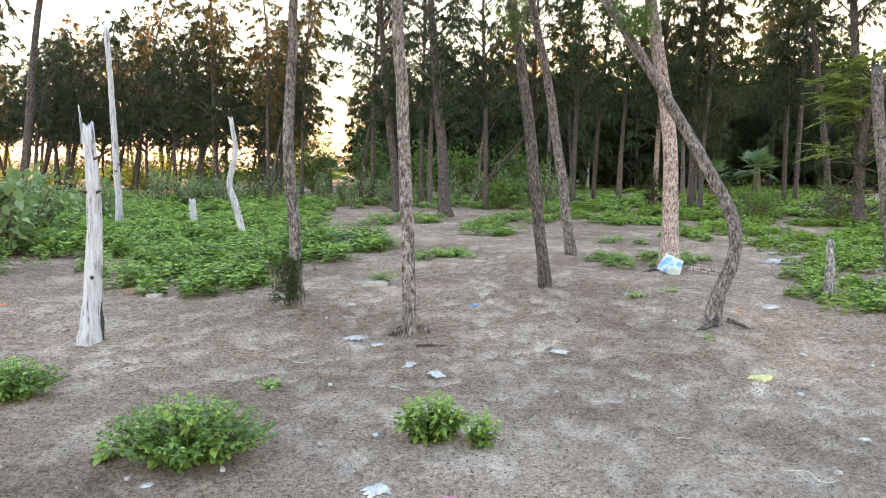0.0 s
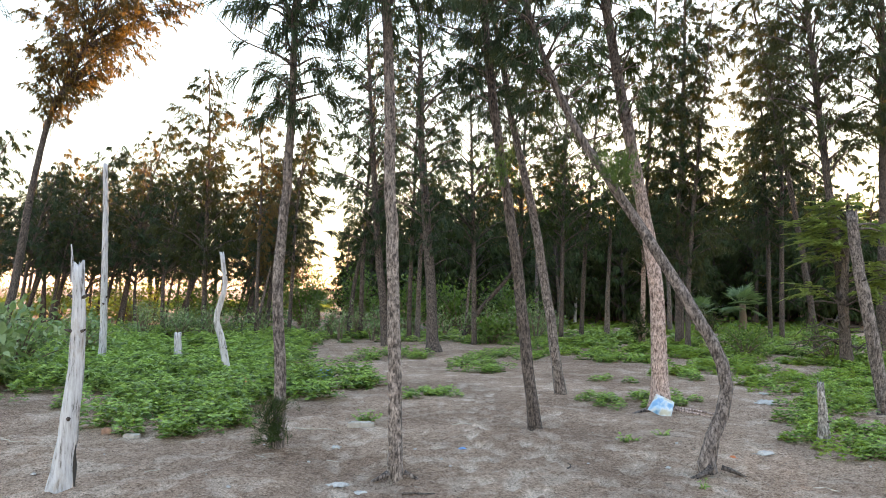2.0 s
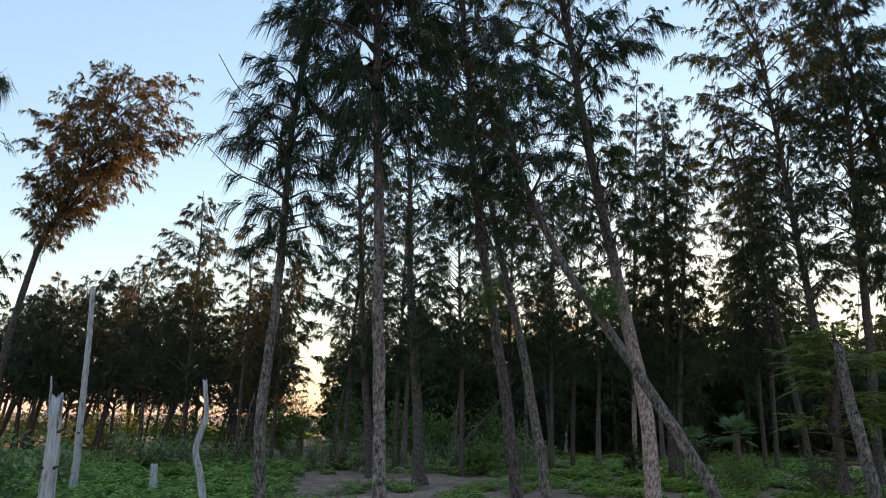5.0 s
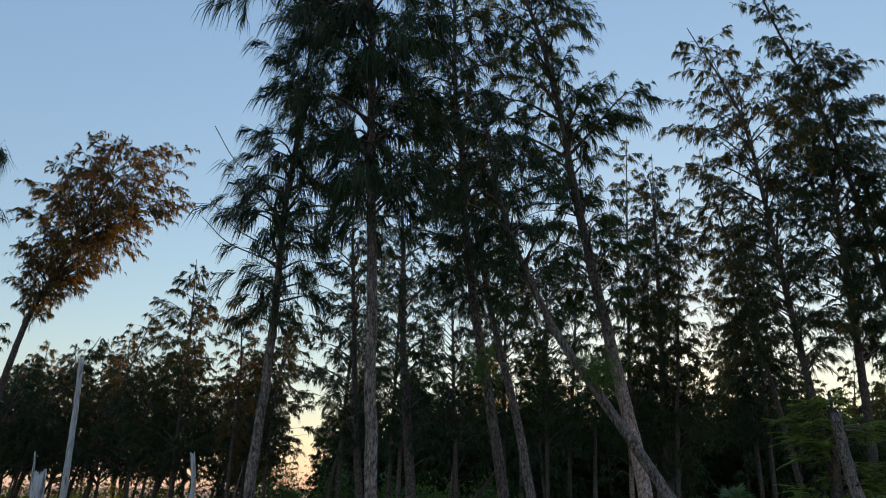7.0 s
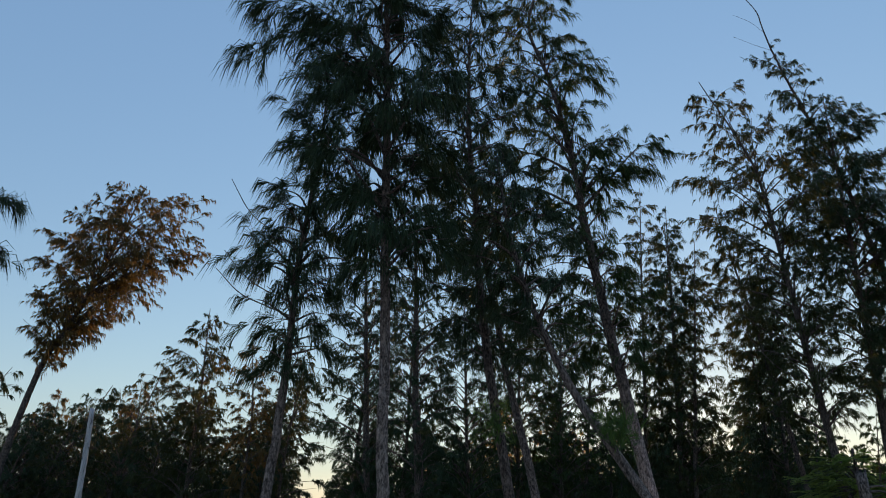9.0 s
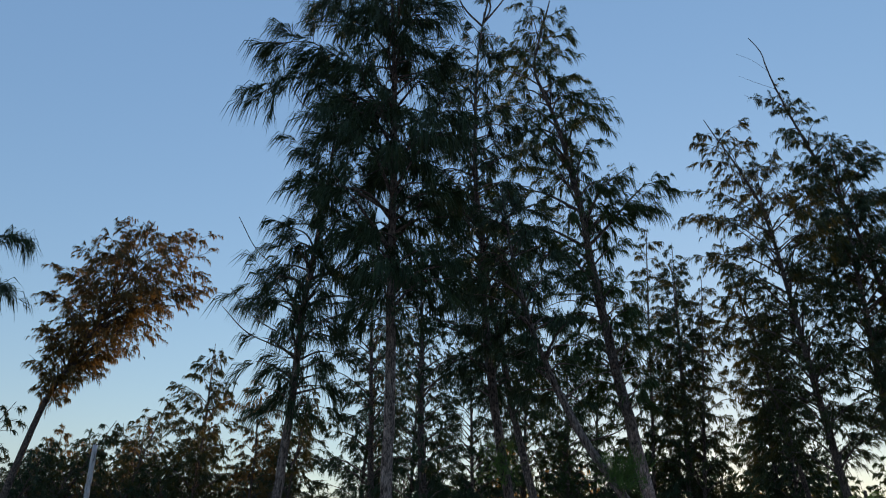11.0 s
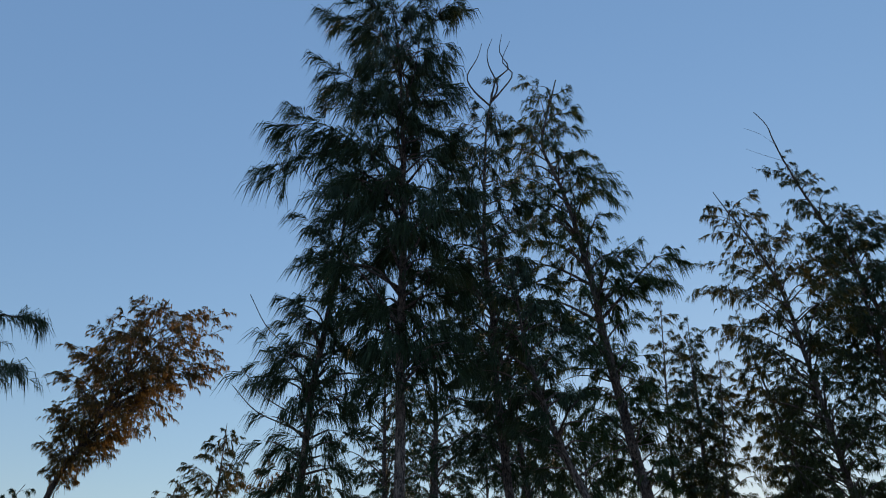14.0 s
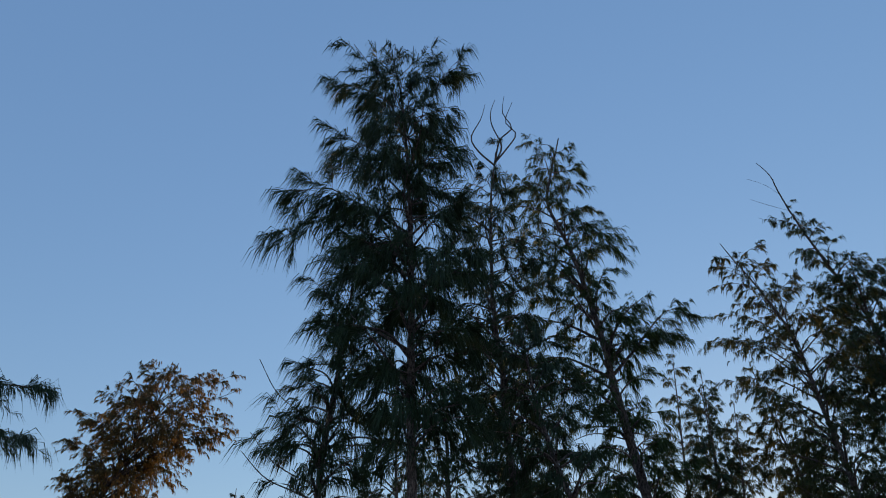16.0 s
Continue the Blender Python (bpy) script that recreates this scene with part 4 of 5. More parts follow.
# Bushes
def bush(name, label, x, y, rx, ry, h, leaves, size, wide, mat, seed, category="shrub", stems=9, group="", z0=0.1, upright=0.4):
    """Branching stems with leaves thick on the outside and gaps between lobes."""
    r = np.random.default_rng(seed)
    thing = empty(name, x, y, gz(x, y), label, category, group)
    tips, pieces = [], []
    for k in range(stems):
        a = r.uniform(0, 6.28)
        q = r.uniform(0.25, 1.0)
        tip = np.array([math.cos(a) * rx * q, math.sin(a) * ry * q, h * (1 - 0.55 * q * q) * r.uniform(0.7, 1.1)])
        c = spline([(0.05 * math.cos(a), 0.05 * math.sin(a), -0.05), (tip[0] * 0.4, tip[1] * 0.4, tip[2] * 0.55), tip], 7)
        pieces.append(tube(c, np.linspace(0.012 + 0.01 * h, 0.004, 7), 5))
        tips.append(c)
    part("stem_clump", mesh_of("stem_clump", *joined(pieces), twig_brown, True), thing, kind="stuff")
    per = leaves // stems
    P, W = [], []
    for c in tips:
        u = r.uniform(0.3, 1.02, per)
        at = np.stack([np.interp(u, np.linspace(0, 1, 7), c[:, q]) for q in range(3)], 1)
        out = unit(r.normal(0, 1, (per, 3)) + np.array([0, 0, upright]))
        lob = 0.22 * (rx + ry) * 0.5 + 0.1 * h
        P.append(at + out * (lob * r.uniform(0.05, 1.0, per) ** 0.6)[:, None])
        W.append(unit(out + r.normal(0, 0.5, (per, 3)) + np.array([0, 0, 0.1])))
    P, W = np.vstack(P), np.vstack(W)
    ok = P[:, 2] > z0 * 0.4
    P, W = P[ok], W[ok]
    up = unit(r.normal(0, 0.6, P.shape) + np.array([0, 0, 1]))
    part("foliage", mesh_of("foliage", *(diamonds(P, W, up, 1.1 * size * r.uniform(0.6, 1.25, len(P)), wide) if y > 28 else flat_leaves(P, W, up, size * r.uniform(0.6, 1.25, len(P)), wide, 0.08, r)), mat), thing, kind="stuff")
    return thing


MILK = "milkweed shrubs"
bush("milkweed_shrub", "large milkweed shrub with broad grey-green leaves", -6.75, 11.4, 0.8, 0.7, 1.25, 520, 0.2, 0.55, milkweed_leaf, 101, group=MILK, stems=16)
bush("milkweed_shrub", "large milkweed shrub with broad grey-green leaves", -7.5, 13.6, 1.0, 0.8, 1.4, 600, 0.15, 0.55, milkweed_leaf, 102, group=MILK, stems=16)
bush("milkweed_shrub", "milkweed shrub with grey-green leaves", -8.2, 17.5, 0.9, 0.8, 1.25, 500, 0.13, 0.5, milkweed_leaf, 103, group=MILK, stems=14)
sr = np.random.default_rng(33)
for k in range(30):
    x = -9.2 + k * 0.33 + sr.normal(0, 0.25)
    y = 24.5 + sr.normal(0, 1.2)
    if k < 9:
        bush("milkweed_shrub", "twiggy pale milkweed shrub at the back of the herbs", x, y, 0.75, 0.6, sr.uniform(0.9, 1.35), 380, 0.1, 0.45, milkweed_leaf, 110 + k, group=MILK, stems=13, upright=0.8)
    elif k < 24:
        bush("milkweed_shrub", "thin upright milkweed with grey-green leaves", x, y, 0.35, 0.35, sr.uniform(0.6, 1.25), 120, 0.1, 0.5, milkweed_leaf, 110 + k, group=MILK, stems=6, upright=0.9)
for k, (x, y, h) in enumerate([(3.4, 24.0, 1.3), (3.0, 25.5, 1.0), (4.2, 25.0, 1.0), (4.0, 28, 1.3)]):
    bush("milkweed_shrub", "pale flowering milkweed shrub behind the bare mound", x, y, 0.7, 0.6, h, 330, 0.1, 0.5, milkweed_leaf, 150 + k, group=MILK, stems=10)
for k in range(16):
    bush("milkweed_shrub", "pale twiggy milkweed behind the bare mound", -4.0 + k * 0.5 + sr.normal(0, 0.2), 25.5 + sr.normal(0, 0.9), 0.45, 0.4, sr.uniform(0.7, 1.3), 170, 0.11, 0.5, milkweed_leaf, 155 + 100 * k, group=MILK, stems=8, upright=0.9)
GREEN = "bushes behind the clearing"
for k, (x, y, rx, h, n, mat) in enumerate([(-5.3, 31, 1.6, 2.6, 1500, bush_leaf), (-7.6, 33, 1.9, 2.2, 1500, bush_leaf), (-3.0, 32, 1.6, 2.4, 1300, bush_leaf), (-10.5, 34, 2.2, 2.0, 1500, bush_leaf), (-14, 35, 2.4, 2.0, 1400, acacia_leaf),
                                            (1.9, 23.0, 0.9, 0.9, 800, bush_leaf), (1.0, 29, 1.7, 2.0, 1300, bush_leaf), (3.2, 30, 1.6, 2.0, 1300, bush_leaf), (-1.0, 30, 1.5, 2.1, 1300, bush_leaf), (-18, 36, 2.6, 2.1, 1300, acacia_leaf), (-23, 38, 3, 2.3, 1300, acacia_leaf),
                                            (-7.5, 42, 3, 2.6, 1300, bush_leaf), (-4.6, 44, 3, 3.2, 1300, bush_leaf), (2.2, 38, 2.4, 2.6, 1200, bush_leaf)]):
    bush("green_bush", "rounded leafy green bush under the trees", x, y, rx, rx * 0.8, h, n, 0.14, 0.6, mat, 160 + k, "bush", 18, GREEN)
for k, (x, y, h) in enumerate([(6.2, 21.8, 1.3), (10.4, 27.5, 1.0)]):
    bush("young_casuarina", "small bushy casuarina sapling", x, y, 0.35, 0.35, h, 700, 0.14, 0.12, needles_green, 180 + k, "sapling", 12)


# Acacia-like tree with flat yellow-green sprays and dead lower branches
def sprayed_tree(name, label, x, y, seed):
    r = np.random.default_rng(seed)
    tree = empty(name, x, y, gz(x, y), label, "tree")
    trunk = spline([(0, 0, -0.1), (-0.05, 0, 1.2), (0.0, 0, 2.2), (0.1, 0, 3.2), (0.1, 0, 3.9)], 20)
    part("trunk", mesh_of("trunk", *tube(trunk, np.linspace(0.15, 0.03, 20), 11, 0.08, r), bark_dark, True), tree)
    P, W = [], []
    for k in range(34):
        z = r.uniform(1.3, 3.6)
        a = r.uniform(0, 6.28)
        reach = (2.0 - 0.25 * z) * r.uniform(0.5, 1.0)
        root = np.array([np.interp(z, trunk[:, 2], trunk[:, 0]), 0, z * 0.92])
        o = np.array([math.cos(a), math.sin(a), 0])
        c = spline([root, root + o * reach * 0.5 + (0, 0, 0.3), root + o * reach + (0, 0, 0.28)], 8)
        part("limb", mesh_of("limb", *tube(c, np.linspace(0.03, 0.005, 8), 5), bark_dark, True), tree)
        for f in range(13):
            u = 0.3 + 0.7 * (f + r.random()) / 13
            at = np.array([np.interp(u, np.linspace(0, 1, 8), c[:, q]) for q in range(3)])
            d = unit(o * r.uniform(0.5, 1.1) + np.cross(o, (0, 0, 1)) * (1 if f % 2 else -1) * r.uniform(0.3, 1.0) + np.array([0, 0, r.uniform(-0.2, 0.5)]))
            m = 30
            g = np.linspace(0.1, 1, m)
            ln = r.uniform(0.3, 0.65)
            line = at + d * (g * ln)[:, None] + np.array([0, 0, -0.22]) * (g ** 2 * ln)[:, None]
            across = unit(np.cross(d, (0, 0, 1)))
            P.append(np.repeat(line, 2, 0))
            W.append(unit(np.tile([[1.0], [-1.0]], (m, 1)) * across + d * 0.7 + r.normal(0, 0.15, (2 * m, 3))))
    P, W = np.vstack(P), np.vstack(W)
    up = unit(r.normal(0, 0.3, P.shape) + np.array([0, 0, 1]))
    part("crown", mesh_of("crown", *flat_leaves(P, W, up, r.uniform(0.05, 0.09, len(P)), 0.42, 0.05, r), acacia_leaf), tree, kind="stuff")
    for k in range(16):
        a = r.uniform(0, 6.28)
        z = r.uniform(0.4, 1.4)
        o = np.array([math.cos(a), math.sin(a), 0])
        c = spline([(0, 0, z), o * 0.6 + (0, 0, z + r.uniform(-0.1, 0.3)), o * r.uniform(1.0, 1.9) + (0, 0, z + r.uniform(-0.35, 0.25))], 8)
        c[1:] += r.normal(0, 0.03, (7, 3))
        part("dead_limb", mesh_of("dead_limb", *tube(c, np.linspace(0.026, 0.004, 8), 5), bark_dark, True), tree, "bare dead lower branch")
    return tree


sprayed_tree("acacia_tree", "bushy tree with flat yellow-green sprays and dead lower branches", 9.3, 16.5, 190)
bush("green_bush", "low dark bush under the yellow-green tree", 7.9, 18.6, 1.0, 0.8, 0.95, 1200, 0.09, 0.4, bush_leaf, 192, "bush", 16)
bush("green_bush", "low dark bush under the yellow-green tree", 9.6, 17.6, 1.3, 0.8, 0.9, 1000, 0.09, 0.4, bush_leaf, 193, "bush", 16)


# Fan palms
def fan_palm(x, y, h, seed):
    r = np.random.default_rng(seed)
    palm = empty("fan_palm", x, y, gz(x, y), "small fan palm with stiff pleated leaves", "palm", "fan palms")
    part("trunk", mesh_of("trunk", *tube(spline([(0, 0, -0.1), (0.03, 0, h * 0.3), (0, 0, h * 0.6)], 9), np.linspace(0.17, 0.12, 9), 10, 0.2, r), twig_brown, True), palm)
    for k in range(20):
        a = k * 2.4
        e = r.uniform(-0.45, 1.4)
        d = np.array([math.cos(a) * math.cos(e), math.sin(a) * math.cos(e), math.sin(e)])
        st = np.array([0, 0, h * 0.58])
        hub = st + d * r.uniform(0.5, 0.75) * h * 0.4
        s = unit(np.cross(d, (0, 0, 1)))
        u = np.cross(s, d)
        n = 17
        fan = np.linspace(-1.5, 1.5, n)
        ways = np.cos(fan)[:, None] * d + np.sin(fan)[:, None] * s
        leaf = part("frond", mesh_of("frond", *flat_leaves(np.repeat(hub[None], n, 0), ways, np.repeat(u[None], n, 0), np.full(n, h * 0.3) * r.uniform(0.75, 1.1, n), 0.12, 0.02, r), palm_leaf), palm)
        part("stalk", mesh_of("stalk", *tube(np.array([st, hub]), [0.018, 0.01], 5), stem_green, True), leaf)
    return palm


fan_palm(13.2, 31.3, 1.9, 200)
fan_palm(11.3, 31.0, 1.45, 201)
fan_palm(-5.2, 33.5, 1.6, 202)


# Low herbs carpeting the ground
def inside(px, py, poly):
    poly = np.asarray(poly)
    hit = np.zeros(len(px), bool)
    j = len(poly) - 1
    for i in range(len(poly)):
        xi, yi, xj, yj = *poly[i], *poly[j]
        c = ((yi > py) != (yj > py)) & (px < (xj - xi) * (py - yi) / (yj - yi + 1e-12) + xi)
        hit ^= c
        j = i
    return hit


def herbs(name, label, polys, per_m2, leaf, tall, mat, seed, bare=0.35, holes=(), shoots=10):
    """A carpet of small leafy plants on patches of ground, in clumps with gaps."""
    r = np.random.default_rng(seed)
    P, W, L, C = [], [], [], []
    for poly in polys:
        p = np.asarray(poly)
        lo, hi = p.min(0) - 0.3, p.max(0) + 0.3
        n = int((hi[0] - lo[0]) * (hi[1] - lo[1]) * per_m2 / 95)
        x, y = r.uniform(lo[0], hi[0], n), r.uniform(lo[1], hi[1], n)
        wx, wy = x + 0.16 * np.sin(y * 5.1 + x) + 0.08 * np.sin(y * 13), y + 0.2 * np.sin(x * 4.3 - y) + 0.1 * np.sin(x * 11)
        keep = inside(wx, wy, poly)
        for h in holes:
            keep &= ~inside(wx, wy, h)
        dens = 0.5 + 0.25 * np.sin(x * 2.1 + 1.7 * np.sin(y * 1.3)) + 0.25 * np.sin(y * 2.6 + 1.9 * np.sin(x * 1.7))
        thin = np.minimum(1, (10.5 / np.maximum(y, 8)) ** 1.75)
        keep &= (dens + r.normal(0, 0.15, n) > bare) & (r.random(n) < thin)
        x, y = x[keep], y[keep]
        grow = 1 / np.sqrt(thin[keep])
        size = r.uniform(0.7, 1.25, len(x))
        h = tall * size * (0.55 + 0.6 * dens[keep])
        wide = 0.135 * size * grow * (0.6 + 1.6 * tall)
        z = np.array(lump(x, y)) * np.exp(-((x / 60) ** 2 + (y / 60) ** 2))
        for q in range(shoots):
            u = (q + r.random(len(x))) / shoots
            a = q * 2.4 + r.normal(0, 0.4, len(x))
            el = np.arccos(np.clip(1 - 0.95 * u, 0, 1))
            f = r.uniform(0.8, 1.1, len(x))
            tx, ty, tz = x + np.cos(a) * np.sin(el) * wide * f, y + np.sin(a) * np.sin(el) * wide * f, z + 0.015 + h * np.cos(el) ** 0.8 * f
            for tier, (m, drop, big) in enumerate(((5, 0.0, 0.8), (4, 0.45, 1.1))):
                a0 = r.uniform(0, 6.28, len(x))
                for j in range(m):
                    b = a0 + j * 6.283 / m + r.normal(0, 0.2, len(x))
                    ll = leaf * big * r.uniform(0.75, 1.2, len(x)) * grow
                    P.append(np.stack([tx, ty, np.maximum(tz - drop * leaf * grow, z + 0.01)], 1))
                    W.append(np.stack([np.cos(b), np.sin(b), r.uniform(0.15, 0.75, len(x)) if tier == 0 else r.uniform(-0.35, 0.2, len(x))], 1))
                    L.append(ll)
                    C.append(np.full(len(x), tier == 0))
    P, W, L, C = np.vstack(P), np.vstack(W), np.concatenate(L), np.concatenate(C)
    up = unit(r.normal(0, 0.25, P.shape) + np.array([0, 0, 1]))
    me = mesh_of(name, *diamonds(P, W, up, L, 0.64), mat)
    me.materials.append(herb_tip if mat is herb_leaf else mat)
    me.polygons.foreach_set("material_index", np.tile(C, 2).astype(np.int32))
    return tagged(new(name, me), label, "plants", kind="stuff")


left_patch = [(-6.2, 8.9), (-5.07, 10.0), (-4.26, 9.4), (-3.53, 8.3), (-2.68, 7.75), (-2.17, 8.1), (-2.32, 9.8), (-2.27, 10.7), (-1.54, 10.8), (-1.3, 11.7), (-0.83, 12.8), (-1.0, 13.8), (-2.42, 13.2), (-2.83, 16.8), (-3.56, 20.8), (-3.27, 23.2), (-5.5, 27.5), (-16, 27.5), (-12, 17)]
left_gap = [(-6.5, 9.8), (-4.9, 10.0), (-4.5, 10.7), (-5.2, 11.4), (-7, 11.2)]
strip = [(-5.8, 28.6), (-4.7, 23.2), (-3.1, 22.2), (-1.1, 23.2), (0.3, 22.2), (2.1, 23.2), (3.2, 19.3), (4.8, 19.9), (6.9, 28.6)]
right_patch = [(3.2, 19.3), (3.6, 17.1), (4.5, 16.1), (4.4, 13.4), (5.2, 13.4), (5.2, 12.3), (4.6, 9.4), (3.8, 7.3), (3.9, 6.4), (4.8, 6.0), (9.5, 8.0), (15.8, 20.3), (15.7, 28.6), (14, 29.5), (12, 26.3), (9.7, 25), (6.9, 28.6), (3.7, 22.2)]
herbs("herb_carpet", "thick carpet of low bright green herbs on sand", [left_patch], 2300, 0.07, 0.32, herb_leaf, 210, 0.1, [left_gap])
herbs("herb_carpet", "band of low green herbs behind the bare mound", [strip], 1400, 0.06, 0.2, herb_leaf, 211, 0.25)
herbs("herb_carpet", "creeping green vines and herbs over sand", [right_patch], 1500, 0.056, 0.15, herb_leaf, 212, 0.45)
herbs("herb_carpet", "yellow-green creeping vine leaves over sand", [right_patch], 900, 0.06, 0.16, herb_yellow, 213, 0.5)
for k, poly in enumerate([[(0.59, 16.1), (0.74, 14.5), (1.76, 14.6), (2.25, 17.1), (3.1, 18.8), (2.27, 20.3), (1.33, 18.1)], [(-1.86, 16.8), (-1.07, 16.5), (-0.05, 17.4), (-0.06, 19.1), (-1.35, 18.8)],
                          [(-0.5, 10.6), (-0.12, 11.3), (0.4, 11.0), (0.38, 12.0), (-0.22, 11.8)], [(2.6, 13.2), (2.9, 12.3), (3.6, 12.5), (4.05, 13.8), (3.37, 14.3)], [(2.04, 10.76), (2.81, 9.93), (3.67, 10.2), (4.1, 11.4), (3.3, 11.7), (2.34, 11.4)]]):
    herbs("herb_patch", "small patch of low green herbs on bare sand", [poly], 2400 if k < 3 else 1000, 0.05, 0.18 if k < 2 else 0.1, herb_leaf, 220 + k, 0.15 if k < 3 else 0.4)
herbs("herb_patch", "thin trailing yellow-green vine on sand", [[(3.3, 8.3), (3.5, 6.9), (3.9, 6.6), (4.3, 8.6)]], 420, 0.055, 0.08, herb_yellow, 226, 0.35)
herbs("herb_carpet", "thin yellow-green herbs on the ground under the far trees", [[(3.5, 29), (6.9, 28.6), (12, 26.3), (14, 29.5), (17, 29), (22, 40), (4, 40)]], 700, 0.07, 0.16, herb_yellow, 227, 0.3)
herbs("far_woods", "dark woods closing the view behind the trees", [[(4, 62), (28, 58), (75, 60), (80, 82), (6, 84)]], 110, 0.36, 7.5, bush_leaf, 232, 0.02)
herbs("far_scrub", "dark scrub closing the view under the far trees", [[(2, 43), (38, 42), (60, 66), (3, 70)]], 70, 0.26, 2.4, bush_leaf, 231, 0.1)
herbs("far_grass", "low sunlit scrub on the far ground", [[(-40, 33), (-9, 30), (-8, 80), (-60, 80)]], 60, 0.16, 0.6, acacia_leaf, 230, 0.2)


# Leafy foreground plants, leaf by leaf
def leaf_mesh(seed, length, wide):
    r = np.random.default_rng(seed)
    n = 6
    s = np.linspace(0, 1, n)
    w = wide * length * 0.5 * np.sin(np.pi * np.clip(s, 0.03, 1) ** 0.75) ** 0.8 * (1 + r.normal(0, 0.05, n))
    z = -0.28 * length * s ** 2
    v = np.vstack([np.stack([s * length, w * k, z + abs(k) * w * 0.35], 1) for k in (-1, 0, 1)])
    q = [(k * n + i, k * n + i + 1, (k + 1) * n + i + 1, (k + 1) * n + i) for k in (0, 1) for i in range(n - 1)]
    return mesh_of("leaf", v, None, q, herb_leaf, True)


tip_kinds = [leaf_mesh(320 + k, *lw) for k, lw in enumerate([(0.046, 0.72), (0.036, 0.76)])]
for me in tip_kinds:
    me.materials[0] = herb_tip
leaf_kinds = [leaf_mesh(300 + k, *lw) for k, lw in enumerate([(0.052, 0.74), (0.044, 0.78), (0.036, 0.8), (0.06, 0.68)])]


def leafy_plant(name, label, x, y, rx, h, stems, whorls, seed, scale=1.0):
    r = np.random.default_rng(seed)
    plant = empty(name, x, y, gz(x, y), label, "plant", "leafy plants in the foreground")
    count, rest = 0, []
    for k in range(stems):
        a = k * 2.4 + r.normal(0, 0.3)
        q = math.sqrt((k + 0.5) / stems)
        tip = np.array([math.cos(a) * rx * q, math.sin(a) * rx * 0.75 * q, h * (1 - 0.55 * q * q) * r.uniform(0.84, 1.04)])
        c = spline([(tip[0] * 0.25, tip[1] * 0.25, -0.02), (tip[0] * 0.6, tip[1] * 0.6, tip[2] * 0.5), tip], 8)
        part("stem", mesh_of("stem", *tube(c, np.linspace(0.005, 0.002, 8), 5), stem_green, True), plant)
        for w in range(whorls):
            u = 1.0 - 0.85 * (w / whorls) ** 0.9
            p = np.array([np.interp(u, np.linspace(0, 1, 8), c[:, d]) for d in range(3)])
            for b in range(2 if w else 4):
                az = w * 1.57 + b * (math.pi if w else 1.57) + r.normal(0, 0.35)
                s = scale * r.uniform(0.65, 1.2) * (0.75 if w == 0 else 1.0)
                pitch = r.uniform(-55, 0) if w == 0 else r.uniform(-30, 28)
                m = pose(*p, r.uniform(-25, 25), pitch, math.degrees(az)) @ Matrix.Scale(s, 4)
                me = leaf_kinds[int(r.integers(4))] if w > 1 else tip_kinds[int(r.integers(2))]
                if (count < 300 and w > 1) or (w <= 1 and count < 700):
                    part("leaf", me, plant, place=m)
                else:
                    rest.append((me, m))
                count += 1
    if rest:
        pieces = []
        for me, m in rest:
            co = np.empty(len(me.vertices) * 3, np.float32)
            me.vertices.foreach_get("co", co)
            co = co.reshape(-1, 3) @ np.array(m.to_3x3()).T + np.array(m.translation)
            pieces.append((co, np.zeros((0, 3), int), np.array([list(f.vertices) for f in me.polygons])))
        part("foliage", mesh_of("foliage", *joined(pieces), herb_leaf, True), plant, kind="stuff")
    return plant


leafy_plant("leafy_plant", "bushy low plant with bright green leaves on bare sand", -1.28, 3.56, 0.45, 0.32, 130, 10, 310, 0.82)
leafy_plant("leafy_plant", "two leafy shoots with bright green leaves on bare sand", -0.06, 3.85, 0.22, 0.26, 50, 9, 311, 0.82)
leafy_plant("leafy_plant", "small side shoot with bright green leaves", 0.21, 3.76, 0.1, 0.22, 10, 8, 312, 0.85)
leafy_plant("leafy_plant", "bushy low plant with green leaves on bare sand", -2.74, 4.5, 0.36, 0.25, 90, 9, 313, 0.82)
leafy_plant("leafy_plant", "tiny rosette of green leaves on sand", -1.13, 4.78, 0.09, 0.05, 5, 3, 314, 1.0)
leafy_plant("leafy_plant", "tiny green sprout on sand", 2.18, 5.94, 0.04, 0.1, 3, 3, 315, 0.7)
leafy_plant("leafy_plant", "small flat green sprout on sand", 2.11, 7.98, 0.15, 0.08, 6, 3, 316, 1.0)
leafy_plant("leafy_plant", "small flat green sprout on sand", 2.62, 8.33, 0.15, 0.06, 5, 3, 317, 1.0)
leafy_plant("leafy_plant", "low green plant growing behind a concrete slab", -0.78, 8.95, 0.22, 0.15, 9, 5, 318, 1.1)
leafy_plant("leafy_plant", "round-leaved creeping shoot on sand", -1.72, 3.55, 0.1, 0.07, 4, 3, 319, 1.3)
tr_ = np.random.default_rng(77)


def needle_tuft(x, y, z, label, n, wide, tall, size, mat):
    tuft = empty("needle_tuft", x, y, z, label, "tuft", "sucker tufts on trunks")
    pp = np.stack([tr_.normal(0, wide, n), tr_.normal(-0.03, wide * 0.8, n), tr_.uniform(0.05, tall, n)], 1)
    part("needles", mesh_of("needles", *tassels(pp, unit(tr_.normal(0, 0.5, pp.shape) + np.array([0, 0, 0.7])), tr_.uniform(0.6, 1.2, n) * size, 9, 0.0045, 0.1, tr_), mat), tuft, kind="stuff")


